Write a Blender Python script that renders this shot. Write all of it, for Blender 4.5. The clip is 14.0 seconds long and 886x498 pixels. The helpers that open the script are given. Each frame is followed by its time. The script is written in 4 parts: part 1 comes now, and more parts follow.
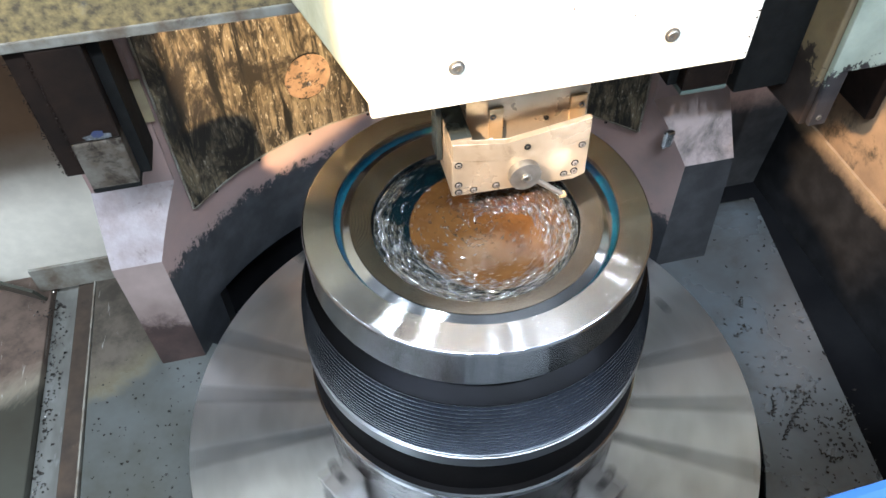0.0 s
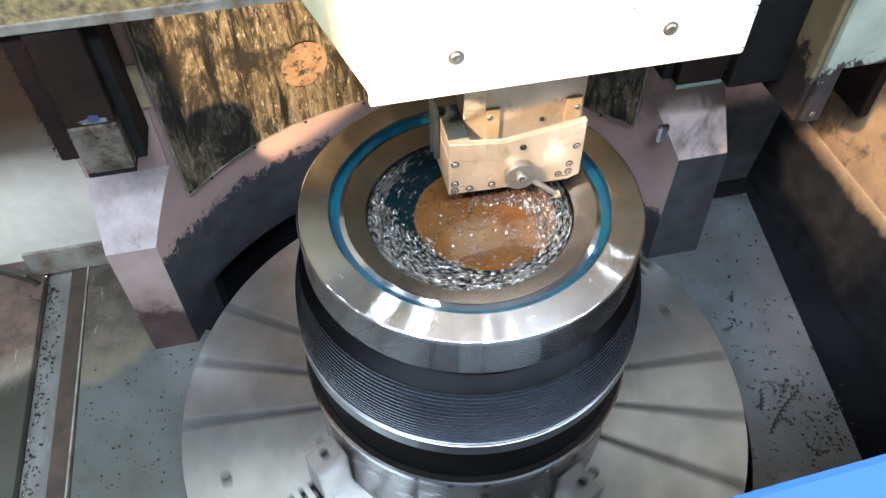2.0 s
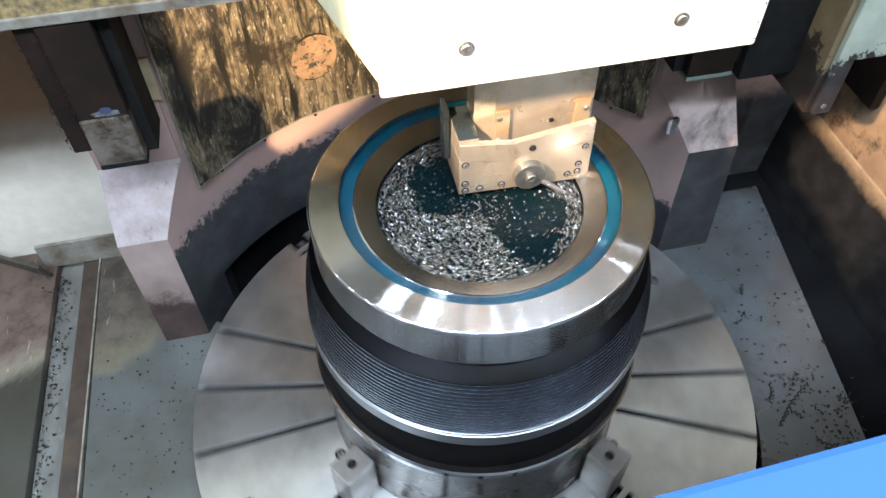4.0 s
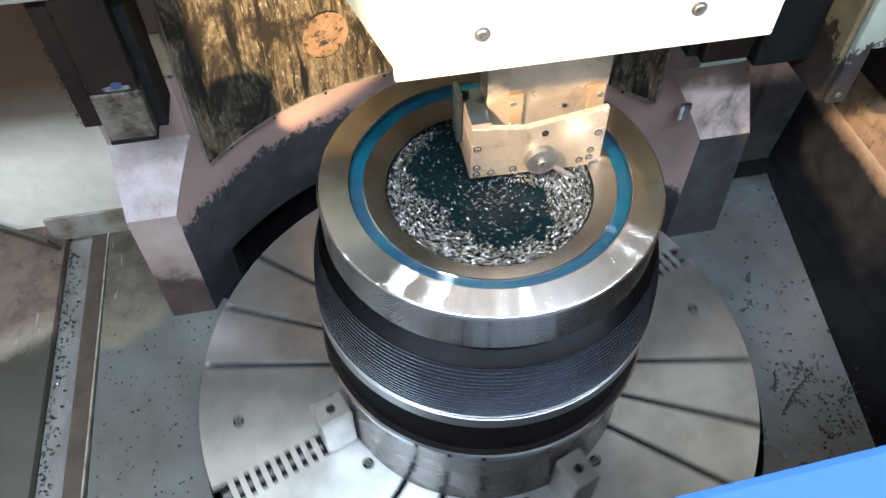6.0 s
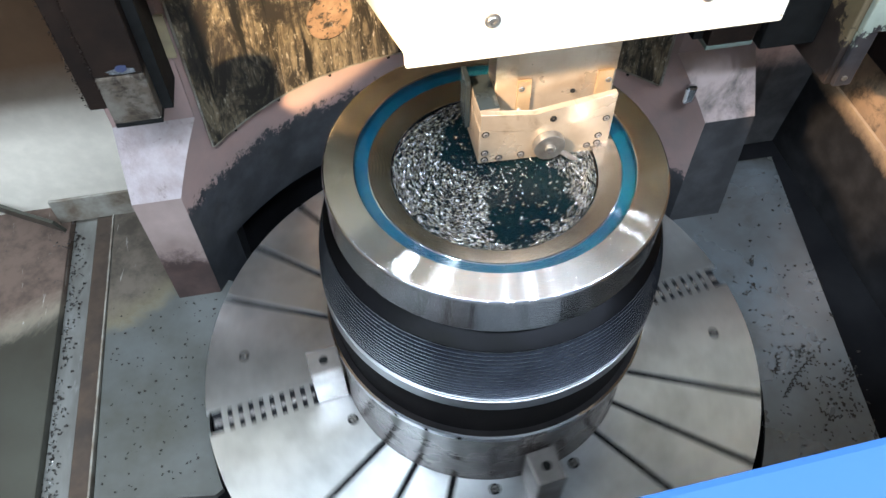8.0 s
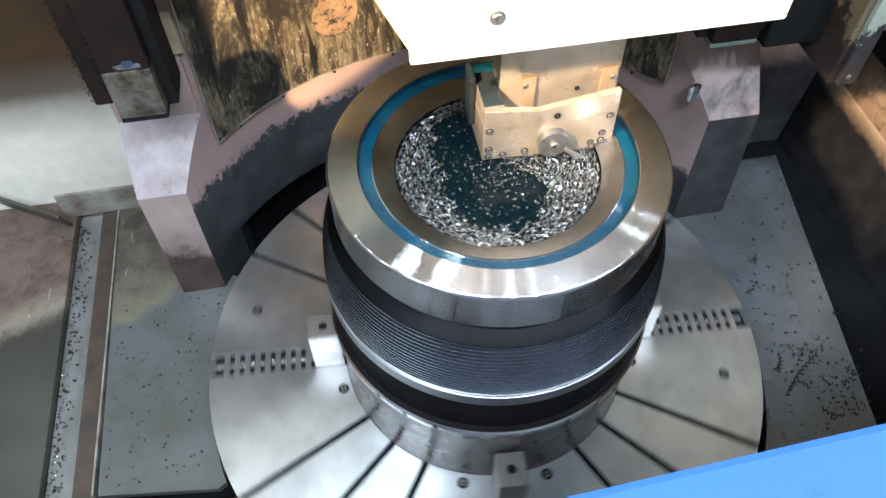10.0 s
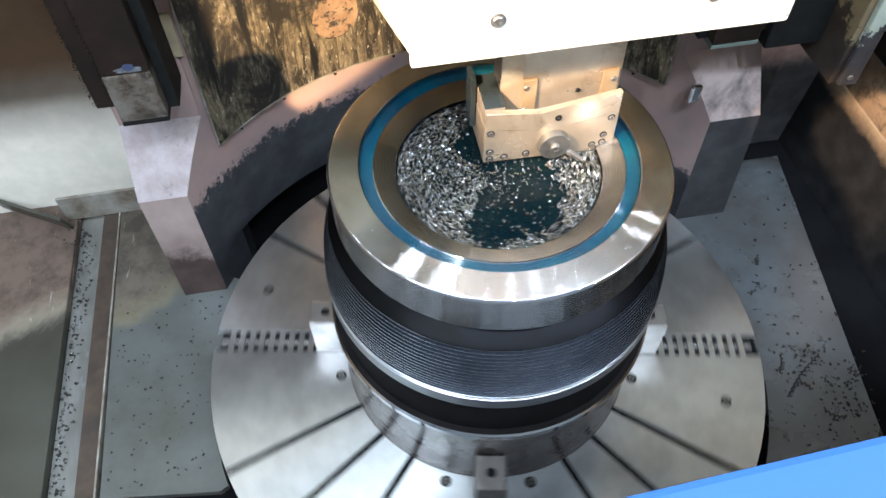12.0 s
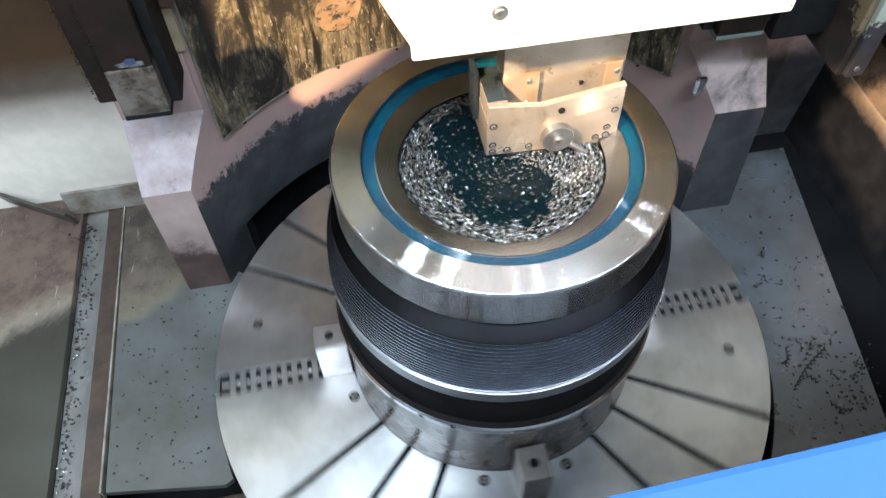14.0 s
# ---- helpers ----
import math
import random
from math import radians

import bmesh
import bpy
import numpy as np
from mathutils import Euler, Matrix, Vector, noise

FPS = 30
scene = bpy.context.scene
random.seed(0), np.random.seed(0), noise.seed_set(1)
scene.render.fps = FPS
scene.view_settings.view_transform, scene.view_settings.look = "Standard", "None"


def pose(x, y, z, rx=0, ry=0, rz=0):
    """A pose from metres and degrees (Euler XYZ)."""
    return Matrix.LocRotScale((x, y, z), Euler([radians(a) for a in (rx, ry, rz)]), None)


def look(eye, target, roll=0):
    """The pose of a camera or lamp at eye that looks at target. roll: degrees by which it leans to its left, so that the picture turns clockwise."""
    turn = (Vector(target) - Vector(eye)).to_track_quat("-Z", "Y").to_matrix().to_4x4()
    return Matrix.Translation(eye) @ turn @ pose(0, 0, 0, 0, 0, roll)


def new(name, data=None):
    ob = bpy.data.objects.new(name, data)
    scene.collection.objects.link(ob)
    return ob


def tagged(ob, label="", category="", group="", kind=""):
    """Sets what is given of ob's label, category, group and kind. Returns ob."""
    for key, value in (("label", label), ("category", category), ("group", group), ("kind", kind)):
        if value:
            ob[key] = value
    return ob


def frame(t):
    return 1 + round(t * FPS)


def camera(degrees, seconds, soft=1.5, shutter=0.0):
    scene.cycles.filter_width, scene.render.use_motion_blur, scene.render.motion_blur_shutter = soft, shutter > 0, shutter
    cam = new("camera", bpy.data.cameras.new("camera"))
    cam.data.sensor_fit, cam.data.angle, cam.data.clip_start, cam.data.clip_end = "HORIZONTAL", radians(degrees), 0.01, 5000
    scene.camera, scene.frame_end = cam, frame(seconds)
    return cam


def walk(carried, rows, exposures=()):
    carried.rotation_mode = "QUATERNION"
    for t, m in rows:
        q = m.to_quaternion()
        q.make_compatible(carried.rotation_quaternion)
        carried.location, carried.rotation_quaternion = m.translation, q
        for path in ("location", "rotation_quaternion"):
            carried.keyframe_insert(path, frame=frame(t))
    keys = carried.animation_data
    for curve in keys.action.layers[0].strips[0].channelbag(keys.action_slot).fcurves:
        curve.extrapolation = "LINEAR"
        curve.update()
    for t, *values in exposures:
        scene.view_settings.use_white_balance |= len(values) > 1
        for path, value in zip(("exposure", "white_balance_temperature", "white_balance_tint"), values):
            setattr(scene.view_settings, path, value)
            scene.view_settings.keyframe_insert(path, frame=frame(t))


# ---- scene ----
# ------------------------------------------------------------------ camera and its path
cam = camera(61.0, 14.0, soft=1.5, shutter=0.6)


def held(x, y, z, yaw, pitch, roll):
    """A hand-held camera pose: yaw and pitch of the view, then lean about the view."""
    return pose(x, y, z, 0, 0, yaw) @ pose(0, 0, 0, 90 + pitch) @ pose(0, 0, 0, 0, 0, roll)


PATH = [
    (0.0, -0.1472, -0.5272, 0.9635, -11.91, -49.13, -1.64), (0.5, -0.1465, -0.5299, 0.9647, -12.41, -49.28, -0.91),
    (1.0, -0.1463, -0.531, 0.9656, -12.61, -49.5, -0.6), (1.5, -0.1486, -0.5314, 0.9655, -12.32, -49.57, -0.71),
    (2.0, -0.1486, -0.5313, 0.9659, -12.65, -49.8, -0.21), (2.5, -0.1502, -0.5325, 0.9664, -12.27, -49.81, -0.39),
    (3.0, -0.1511, -0.5341, 0.9661, -11.72, -50.01, -0.9), (5.5, -0.1512, -0.5352, 0.9662, -11.29, -50.87, -0.45),
    (6.0, -0.1537, -0.5312, 0.9681, -10.98, -51.79, -0.21), (6.5, -0.1553, -0.5252, 0.9706, -10.77, -52.3, -0.3),
    (7.0, -0.1549, -0.5283, 0.9707, -10.45, -52.77, -0.69), (7.5, -0.1546, -0.5298, 0.9721, -11.07, -52.73, -0.1),
    (8.0, -0.1557, -0.5303, 0.9728, -10.64, -53.26, -0.36), (10.5, -0.1541, -0.5344, 0.975, -10.06, -53.49, -0.47),
    (11.0, -0.1529, -0.5334, 0.9746, -10.08, -53.55, -0.54), (11.5, -0.1524, -0.534, 0.974, -10.1, -53.45, -0.69),
    (12.0, -0.1545, -0.5316, 0.9756, -9.92, -53.42, -0.76), (12.5, -0.152, -0.5341, 0.9735, -9.24, -53.37, -1.52),
    (13.0, -0.1511, -0.5321, 0.9745, -9.48, -53.53, -1.4), (13.5, -0.1494, -0.5318, 0.974, -9.51, -53.77, -1.32),
    (14.0, -0.1506, -0.5308, 0.9741, -9.09, -53.91, -1.59)]
walk(cam, [(t, held(*p)) for t, *p in PATH])

# ------------------------------------------------------------------ light and exposure
scene.view_settings.exposure = 0.13
world = bpy.data.worlds.new("workshop")
world.use_nodes = True
world.node_tree.nodes["Background"].inputs[0].default_value = (0.75, 0.87, 1.0, 1)
world.node_tree.nodes["Background"].inputs[1].default_value = 0.02
scene.world = world


def area(name, at, to, sx, sy, watts, color):
    data = bpy.data.lights.new(name, "AREA")
    data.shape, data.size, data.size_y, data.energy, data.color = "RECTANGLE", sx, sy, watts, color
    ob = new(name, data)
    ob.matrix_world = look(at, to)
    return ob


def spot(name, at, to, watts, color, cone, radius, blend=0.5):
    data = bpy.data.lights.new(name, "SPOT")
    data.energy, data.color, data.spot_size, data.spot_blend, data.shadow_soft_size = watts, color, radians(cone), blend, radius
    ob = new(name, data)
    ob.matrix_world = look(at, to)
    return ob


# a row of narrow ceiling fittings over the aisle in front of the machine
for k, watts in enumerate((24, 20, 27, 22, 28, 19, 26, 30, 21, 27, 20, 25, 23)):
    area("ceiling_fitting", (-2.66 + 0.45 * k, -1.3, 2.75), (-2.66 + 0.45 * k, -1.3, 0), 0.045, 0.40, 1.6 * watts, (0.73, 0.875, 1.02))
# fittings further along the shop, to either side of the machine
for tx, ty, watts in ((2.75, -0.5, 12), (2.75, 0.1, 14), (2.75, 0.7, 16), (-2.75, -0.4, 12), (-2.75, 0.2, 12), (-2.75, 0.8, 14)):
    area("ceiling_fitting", (tx, ty, 2.6), (tx, ty, 0), 0.40, 0.05, watts, (0.80, 0.90, 1.0))
# two dimmer fittings over the machine
for tx, watts in ((-1.2, 9), (-0.5, 9)):
    area("ceiling_fitting", (tx, 0.10, 2.75), (tx, 0.10, 0), 0.05, 0.40, watts, (0.74, 0.885, 1.0))
# the machine's pair of work lamps, one at each side of the door
spot("work_lamp_right", (0.60, -0.18, 0.60), (-0.22, 0.45, 0.36), 220, (1.0, 0.72, 0.42), 25, 0.014, 0.25)
spot("work_lamp_left", (-0.55, -0.35, 1.02), (0.62, 0.33, 0.12), 230, (1.0, 0.72, 0.46), 24, 0.02, 0.6)
# unseen fill lamp in front of the machine, added to brighten the rim side
area("front_fill", (0.2, -3.36, 1.15), (0.2, 0, 0.9), 2.6, 1.5, 6, (0.84, 0.93, 1.0))

# ------------------------------------------------------------------ materials


def tree(name):
    m = bpy.data.materials.new(name)
    m.use_nodes = True
    nt = m.node_tree
    return m, nt, nt.nodes["Principled BSDF"]


def node(nt, kind, **inputs):
    n = nt.nodes.new(kind)
    for k, v in inputs.items():
        n.inputs[k.replace("_", " ")].default_value = v
    return n


def coords(nt, stretch=(1, 1, 1)):
    tc = nt.nodes.new("ShaderNodeTexCoord")
    mp = nt.nodes.new("ShaderNodeMapping")
    mp.inputs["Scale"].default_value = stretch
    nt.links.new(tc.outputs["Object"], mp.inputs["Vector"])
    return mp.outputs[0]


def grain(nt, vec, scale, detail=4.0, rough=0.6, distort=0.0):
    n = node(nt, "ShaderNodeTexNoise", Scale=scale, Detail=detail, Roughness=rough, Distortion=distort)
    nt.links.new(vec, n.inputs["Vector"])
    return n.outputs["Fac"]


def ramp(nt, fac, lo, hi):
    r = node(nt, "ShaderNodeMapRange", From_Min=lo, From_Max=hi)
    r.clamp = True
    nt.links.new(fac, r.inputs["Value"])
    return r.outputs["Result"]


def blend(nt, fac, a, b):
    m = nt.nodes.new("ShaderNodeMix")
    m.data_type = "RGBA"
    nt.links.new(fac, m.inputs["Factor"])
    for sock, v in ((m.inputs["A"], a), (m.inputs["B"], b)):
        if isinstance(v, tuple):
            sock.default_value = (*v, 1)
        else:
            nt.links.new(v, sock)
    return m.outputs["Result"]


def bump(nt, bsdf, fac, strength, depth=0.001):
    b = node(nt, "ShaderNodeBump", Strength=strength, Distance=depth)
    nt.links.new(fac, b.inputs["Height"])
    nt.links.new(b.outputs[0], bsdf.inputs["Normal"])


def surface(name, base, second, scale=12.0, rough=0.5, metal=0.0, stain=None, stain_at=(0.55, 0.7), stain_scale=5.0,
            stretch=(1, 1, 1), relief=0.25, fine=180.0, rough_swing=0.15, coat=0.0, gloss=0.32):
    """Two tones by a broad grain, an optional stain with its own shape, fine relief and uneven gloss."""
    m, nt, b = tree(name)
    v = coords(nt, stretch)
    broad, small = grain(nt, v, scale), grain(nt, v, fine, 3.0)
    col = blend(nt, ramp(nt, broad, 0.35, 0.65), base, second)
    if stain:
        blot = grain(nt, v, stain_scale, 8.0, 0.7, 0.4)
        col = blend(nt, ramp(nt, blot, *stain_at), col, stain)
    nt.links.new(col, b.inputs["Base Color"])
    rg = node(nt, "ShaderNodeMapRange", To_Min=max(0.03, rough - rough_swing), To_Max=min(1, rough + rough_swing))
    nt.links.new(broad, rg.inputs["Value"])
    nt.links.new(rg.outputs["Result"], b.inputs["Roughness"])
    b.inputs["Metallic"].default_value = metal
    b.inputs["Coat Weight"].default_value = coat
    b.inputs["Specular IOR Level"].default_value = gloss
    bump(nt, b, small, relief)
    return m


def turned(name, base, rough=0.28, aniso=0.75, ring=900.0, relief=0.15, second=None):
    """Steel turned on a lathe: fine rings round the z axis, drawn-out highlights."""
    m, nt, b = tree(name)
    v = coords(nt)
    sep = nt.nodes.new("ShaderNodeSeparateXYZ")
    nt.links.new(v, sep.inputs[0])
    length = nt.nodes.new("ShaderNodeVectorMath")
    length.operation = "LENGTH"
    flat = nt.nodes.new("ShaderNodeCombineXYZ")
    nt.links.new(sep.outputs[0], flat.inputs[0])
    nt.links.new(sep.outputs[1], flat.inputs[1])
    nt.links.new(flat.outputs[0], length.inputs[0])
    rz = nt.nodes.new("ShaderNodeCombineXYZ")
    nt.links.new(length.outputs["Value"], rz.inputs[0])
    nt.links.new(sep.outputs[2], rz.inputs[1])
    rings = grain(nt, rz.outputs[0], ring, 2.0)
    blot = grain(nt, v, 14.0, 5.0)
    dark = second or tuple(c * 0.7 for c in base)
    col = blend(nt, ramp(nt, blot, 0.4, 0.7), base, dark)
    nt.links.new(col, b.inputs["Base Color"])
    b.inputs["Metallic"].default_value = 1.0
    rg = node(nt, "ShaderNodeMapRange", To_Min=rough - 0.02, To_Max=rough + 0.02)
    nt.links.new(rings, rg.inputs["Value"])
    nt.links.new(rg.outputs["Result"], b.inputs["Roughness"])
    b.inputs["Anisotropic"].default_value = aniso
    b.inputs["Anisotropic Rotation"].default_value = 0.25
    round_z = nt.nodes.new("ShaderNodeVectorMath")
    round_z.operation = "CROSS_PRODUCT"
    round_z.inputs[0].default_value = (0, 0, 1)
    nt.links.new(flat.outputs[0], round_z.inputs[1])
    tan = nt.nodes.new("ShaderNodeVectorTransform")
    tan.vector_type, tan.convert_from, tan.convert_to = "VECTOR", "OBJECT", "WORLD"
    nt.links.new(round_z.outputs[0], tan.inputs[0])
    unit = nt.nodes.new("ShaderNodeVectorMath")
    unit.operation = "NORMALIZE"
    nt.links.new(tan.outputs[0], unit.inputs[0])
    nt.links.new(unit.outputs[0], b.inputs["Tangent"])
    bump(nt, b, rings, relief, 0.0004)
    return m


def bed_paint(name, tone, other, limit, iron_tone=(0.011, 0.012, 0.015), lean=0.0, soft=0.01, flake_scale=70.0, ragged=0.12, relief=0.35, swing=1.8, gloss=0.3):
    """Old paint on cast iron; worn through to dark oily iron low down, with a flaked edge. On the skirt and beige panel
    the tones are painted shade.
    """
    m, nt, b = tree(name)
    v = coords(nt)
    sep = nt.nodes.new("ShaderNodeSeparateXYZ")
    nt.links.new(v, sep.inputs[0])
    paint = blend(nt, ramp(nt, grain(nt, v, 9.0, 6.0), 0.35, 0.7), tone, other)
    iron = blend(nt, ramp(nt, grain(nt, v, 30.0), 0.4, 0.7), iron_tone, tuple(swing * c for c in iron_tone))
    flake = grain(nt, coords(nt, (1, 1, 0.8)), flake_scale, 9.0, 0.75)
    broad = grain(nt, v, 6.0, 2.0)
    s = nt.nodes.new("ShaderNodeMath")
    s.operation = "MULTIPLY_ADD"
    nt.links.new(flake, s.inputs[0])
    s.inputs[1].default_value = ragged
    nt.links.new(sep.outputs[2], s.inputs[2])
    s2 = nt.nodes.new("ShaderNodeMath")
    s2.operation = "MULTIPLY_ADD"
    nt.links.new(broad, s2.inputs[0])
    s2.inputs[1].default_value = 0.02
    nt.links.new(s.outputs[0], s2.inputs[2])
    side = node(nt, "ShaderNodeMapRange", From_Min=0.0, From_Max=1.0, To_Min=0.0, To_Max=lean)
    nt.links.new(sep.outputs[0], side.inputs["Value"])
    s3 = nt.nodes.new("ShaderNodeMath")
    s3.operation = "ADD"
    nt.links.new(s2.outputs[0], s3.inputs[0])
    nt.links.new(side.outputs["Result"], s3.inputs[1])
    # Between the two tones: wear, and on skirt and panel the painted shade
    worn = ramp(nt, s3.outputs[0], limit, limit + soft)
    nt.links.new(blend(nt, worn, iron, paint), b.inputs["Base Color"])
    b.inputs["Roughness"].default_value = 0.5
    b.inputs["Specular IOR Level"].default_value = gloss
    bump(nt, b, flake, relief)
    return m


BED = bed_paint("worn_primer", (0.28, 0.185, 0.168), (0.195, 0.15, 0.145), 0.205, (0.019, 0.020, 0.023), lean=0.22)
BACKPANEL = bed_paint("dull_back_panel", (0.36, 0.235, 0.20), (0.26, 0.19, 0.17), 0.155, (0.036, 0.035, 0.036), soft=0.05, flake_scale=20.0)
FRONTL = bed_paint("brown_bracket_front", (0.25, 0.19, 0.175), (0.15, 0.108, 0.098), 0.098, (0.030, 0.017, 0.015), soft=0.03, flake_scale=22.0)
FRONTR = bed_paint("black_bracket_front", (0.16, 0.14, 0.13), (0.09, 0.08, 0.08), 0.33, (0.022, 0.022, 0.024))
TANPEEL = bed_paint("tan_peeling_paint", (0.17, 0.13, 0.075), (0.085, 0.062, 0.04), 0.492, (0.018, 0.013, 0.011), soft=0.003, flake_scale=24.0, ragged=0.23)
PALEPEEL = bed_paint("pale_peeling_paint", (0.33, 0.36, 0.31), (0.18, 0.21, 0.175), 0.508, (0.022, 0.020, 0.022), soft=0.003, flake_scale=24.0, ragged=0.24)
# Dark lower part: the shade on the skirt, put into its colour
SKIRT = bed_paint("shade_painted_skirt", (0.36, 0.25, 0.155), (0.22, 0.15, 0.095), 0.098, (0.010, 0.0098, 0.0105), soft=0.030, flake_scale=9.0, ragged=0.06, gloss=0.12)
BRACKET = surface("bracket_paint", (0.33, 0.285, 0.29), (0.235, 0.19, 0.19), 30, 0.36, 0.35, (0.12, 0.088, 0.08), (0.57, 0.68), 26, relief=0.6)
BRACKETR = surface("right_bracket_paint", (0.36, 0.29, 0.285), (0.25, 0.20, 0.195), 10, 0.34, 0.3, (0.09, 0.08, 0.078), (0.52, 0.70), 12, relief=0.3)


def sheet_steel():
    """Bare sheet with runs of dried coolant: fine upright streaks, bright scratches and dark blotches."""
    m, nt, b = tree("stained_sheet")
    runs = grain(nt, coords(nt, (1, 1, 0.22)), 62.0, 7.0, 0.7, 0.9)
    fine = grain(nt, coords(nt, (1, 1, 0.30)), 240.0, 4.0, 0.7)
    blot = grain(nt, coords(nt, (1, 1, 0.7)), 11.0, 8.0, 0.72, 0.9)
    col = blend(nt, ramp(nt, runs, 0.42, 0.60), (0.030, 0.026, 0.020), (0.26, 0.21, 0.14))
    col = blend(nt, ramp(nt, fine, 0.575, 0.68), col, (0.52, 0.47, 0.38))
    col = blend(nt, ramp(nt, blot, 0.49, 0.60), col, (0.028, 0.024, 0.020))
    drips = grain(nt, coords(nt, (1, 1, 0.10)), 36.0, 6.0, 0.65, 0.3)
    col = blend(nt, ramp(nt, drips, 0.56, 0.63), col, (0.012, 0.012, 0.011))
    nt.links.new(col, b.inputs["Base Color"])
    rg = node(nt, "ShaderNodeMapRange", To_Min=0.22, To_Max=0.55)
    nt.links.new(runs, rg.inputs["Value"])
    nt.links.new(rg.outputs["Result"], b.inputs["Roughness"])
    b.inputs["Metallic"].default_value = 0.55
    bump(nt, b, runs, 0.18, 0.001)
    return m


SHEET = sheet_steel()
TAB = surface("dull_yellow_plate", (0.22, 0.18, 0.11), (0.15, 0.12, 0.08), 20, 0.5)
FOOT = surface("scraped_foot", (0.075, 0.055, 0.040), (0.17, 0.155, 0.135), 22, 0.36, 0.35, (0.035, 0.026, 0.02), (0.50, 0.60), 26)
DISC = surface("rusty_cover", (0.22, 0.145, 0.095), (0.15, 0.095, 0.06), 40, 0.6, 0.1, (0.03, 0.024, 0.02), (0.53, 0.58), 75)
# Brown upper part: the beam's shade painted into the panel colour
BEIGE = bed_paint("beige_panel_painted_shade", (0.30, 0.185, 0.11), (0.22, 0.135, 0.08), 0.185, (0.53, 0.485, 0.42), soft=0.09, flake_scale=4.0, ragged=0.06, relief=0.02, swing=1.14)


def tide_tray(name, clean, other, grime, scum, limit, lean, rough=0.32, metal=0.5):
    """Steel plate with an old coolant tide mark: brown grime and scratches at its far end, clean nearer the chuck."""
    m, nt, b = tree(name)
    v = coords(nt)
    sep = nt.nodes.new("ShaderNodeSeparateXYZ")
    nt.links.new(v, sep.inputs[0])
    wave = grain(nt, v, 9.0, 9.0, 0.72, 0.5)
    tilt = nt.nodes.new("ShaderNodeMath")
    tilt.operation = "MULTIPLY_ADD"
    nt.links.new(sep.outputs[0], tilt.inputs[0])
    tilt.inputs[1].default_value = lean
    nt.links.new(sep.outputs[1], tilt.inputs[2])
    edge = nt.nodes.new("ShaderNodeMath")
    edge.operation = "MULTIPLY_ADD"
    nt.links.new(wave, edge.inputs[0])
    edge.inputs[1].default_value = 0.16
    nt.links.new(tilt.outputs[0], edge.inputs[2])
    dirty = ramp(nt, edge.outputs[0], limit + 0.08, limit + 0.115)
    rim = ramp(nt, edge.outputs[0], limit + 0.15, limit + 0.10)
    sheen = blend(nt, ramp(nt, grain(nt, v, 5.0, 6.0), 0.38, 0.68), clean, other)
    soil = blend(nt, ramp(nt, grain(nt, v, 22.0, 8.0, 0.7), 0.42, 0.64), grime, tuple(0.5 * c for c in grime))
    soil = blend(nt, rim, soil, scum)
    scratch = grain(nt, coords(nt, (1.0, 0.09, 1)), 110.0, 4.0, 0.7, 0.8)
    soil = blend(nt, ramp(nt, scratch, 0.64, 0.70), soil, (0.30, 0.29, 0.26))
    col = blend(nt, dirty, sheen, soil)
    col = blend(nt, ramp(nt, grain(nt, v, 130.0, 3.0), 0.70, 0.73), col, (0.035, 0.032, 0.028))
    nt.links.new(col, b.inputs["Base Color"])
    rg = node(nt, "ShaderNodeMapRange", To_Min=rough - 0.04, To_Max=rough + 0.22)
    nt.links.new(dirty, rg.inputs["Value"])
    nt.links.new(rg.outputs["Result"], b.inputs["Roughness"])
    b.inputs["Metallic"].default_value = metal
    b.inputs["Specular IOR Level"].default_value = 0.35
    bump(nt, b, wave, 0.22)
    return m


TRAY = tide_tray("tray_steel", (0.125, 0.131, 0.130), (0.072, 0.070, 0.057), (0.115, 0.095, 0.076), (0.15, 0.13, 0.088), 0.42, -0.46)
# Brown tone and blotches stand for dark reflections painted into the plate
TRAYR = surface("tray_right_steel", (0.180, 0.205, 0.230), (0.120, 0.122, 0.122), 5, 0.28, 0.65, (0.078, 0.068, 0.052), (0.50, 0.72), 4, relief=0.10)
GRIMY = tide_tray("grimy_floor_plate", (0.058, 0.057, 0.046), (0.040, 0.036, 0.028), (0.11, 0.076, 0.060), (0.20, 0.17, 0.13), 0.47, -0.40, 0.36, 0.35)
RUSTED = surface("rust_strip", (0.055, 0.038, 0.028), (0.028, 0.021, 0.017), 22, 0.45, 0.2, (0.11, 0.08, 0.055), (0.60, 0.72), 14)
CHANNEL = surface("wet_channel_steel", (0.20, 0.20, 0.19), (0.11, 0.105, 0.095), 18, 0.32, 0.5, (0.30, 0.31, 0.31), (0.58, 0.68), 10, stretch=(1, 0.3, 1))
# Near-black for gaps and slots; the shade of their depth is in the colour
PIT = surface("gap_shade_black", (0.005, 0.005, 0.006), (0.009, 0.009, 0.010), 12, 0.8, gloss=0.04)
CREAM = surface("cream_wall", (0.33, 0.215, 0.13), (0.19, 0.125, 0.08), 9, 0.5, 0.0, (0.06, 0.045, 0.03), (0.50, 0.62), 13, relief=0.5)
PALE = surface("pale_marking_paint", (0.13, 0.135, 0.145), (0.03, 0.03, 0.03), 160, 0.5)
INK = surface("blue_marking_paint", (0.022, 0.030, 0.085), (0.04, 0.045, 0.07), 160, 0.5)
POST = surface("dark_post", (0.022, 0.014, 0.011), (0.011, 0.008, 0.007), 18, 0.45, 0.3, (0.10, 0.085, 0.07), (0.64, 0.74), 25, gloss=0.12)
CAP = surface("scraped_cap", (0.26, 0.25, 0.22), (0.13, 0.10, 0.075), 26, 0.40, 0.35, (0.10, 0.075, 0.06), (0.56, 0.68), 22)
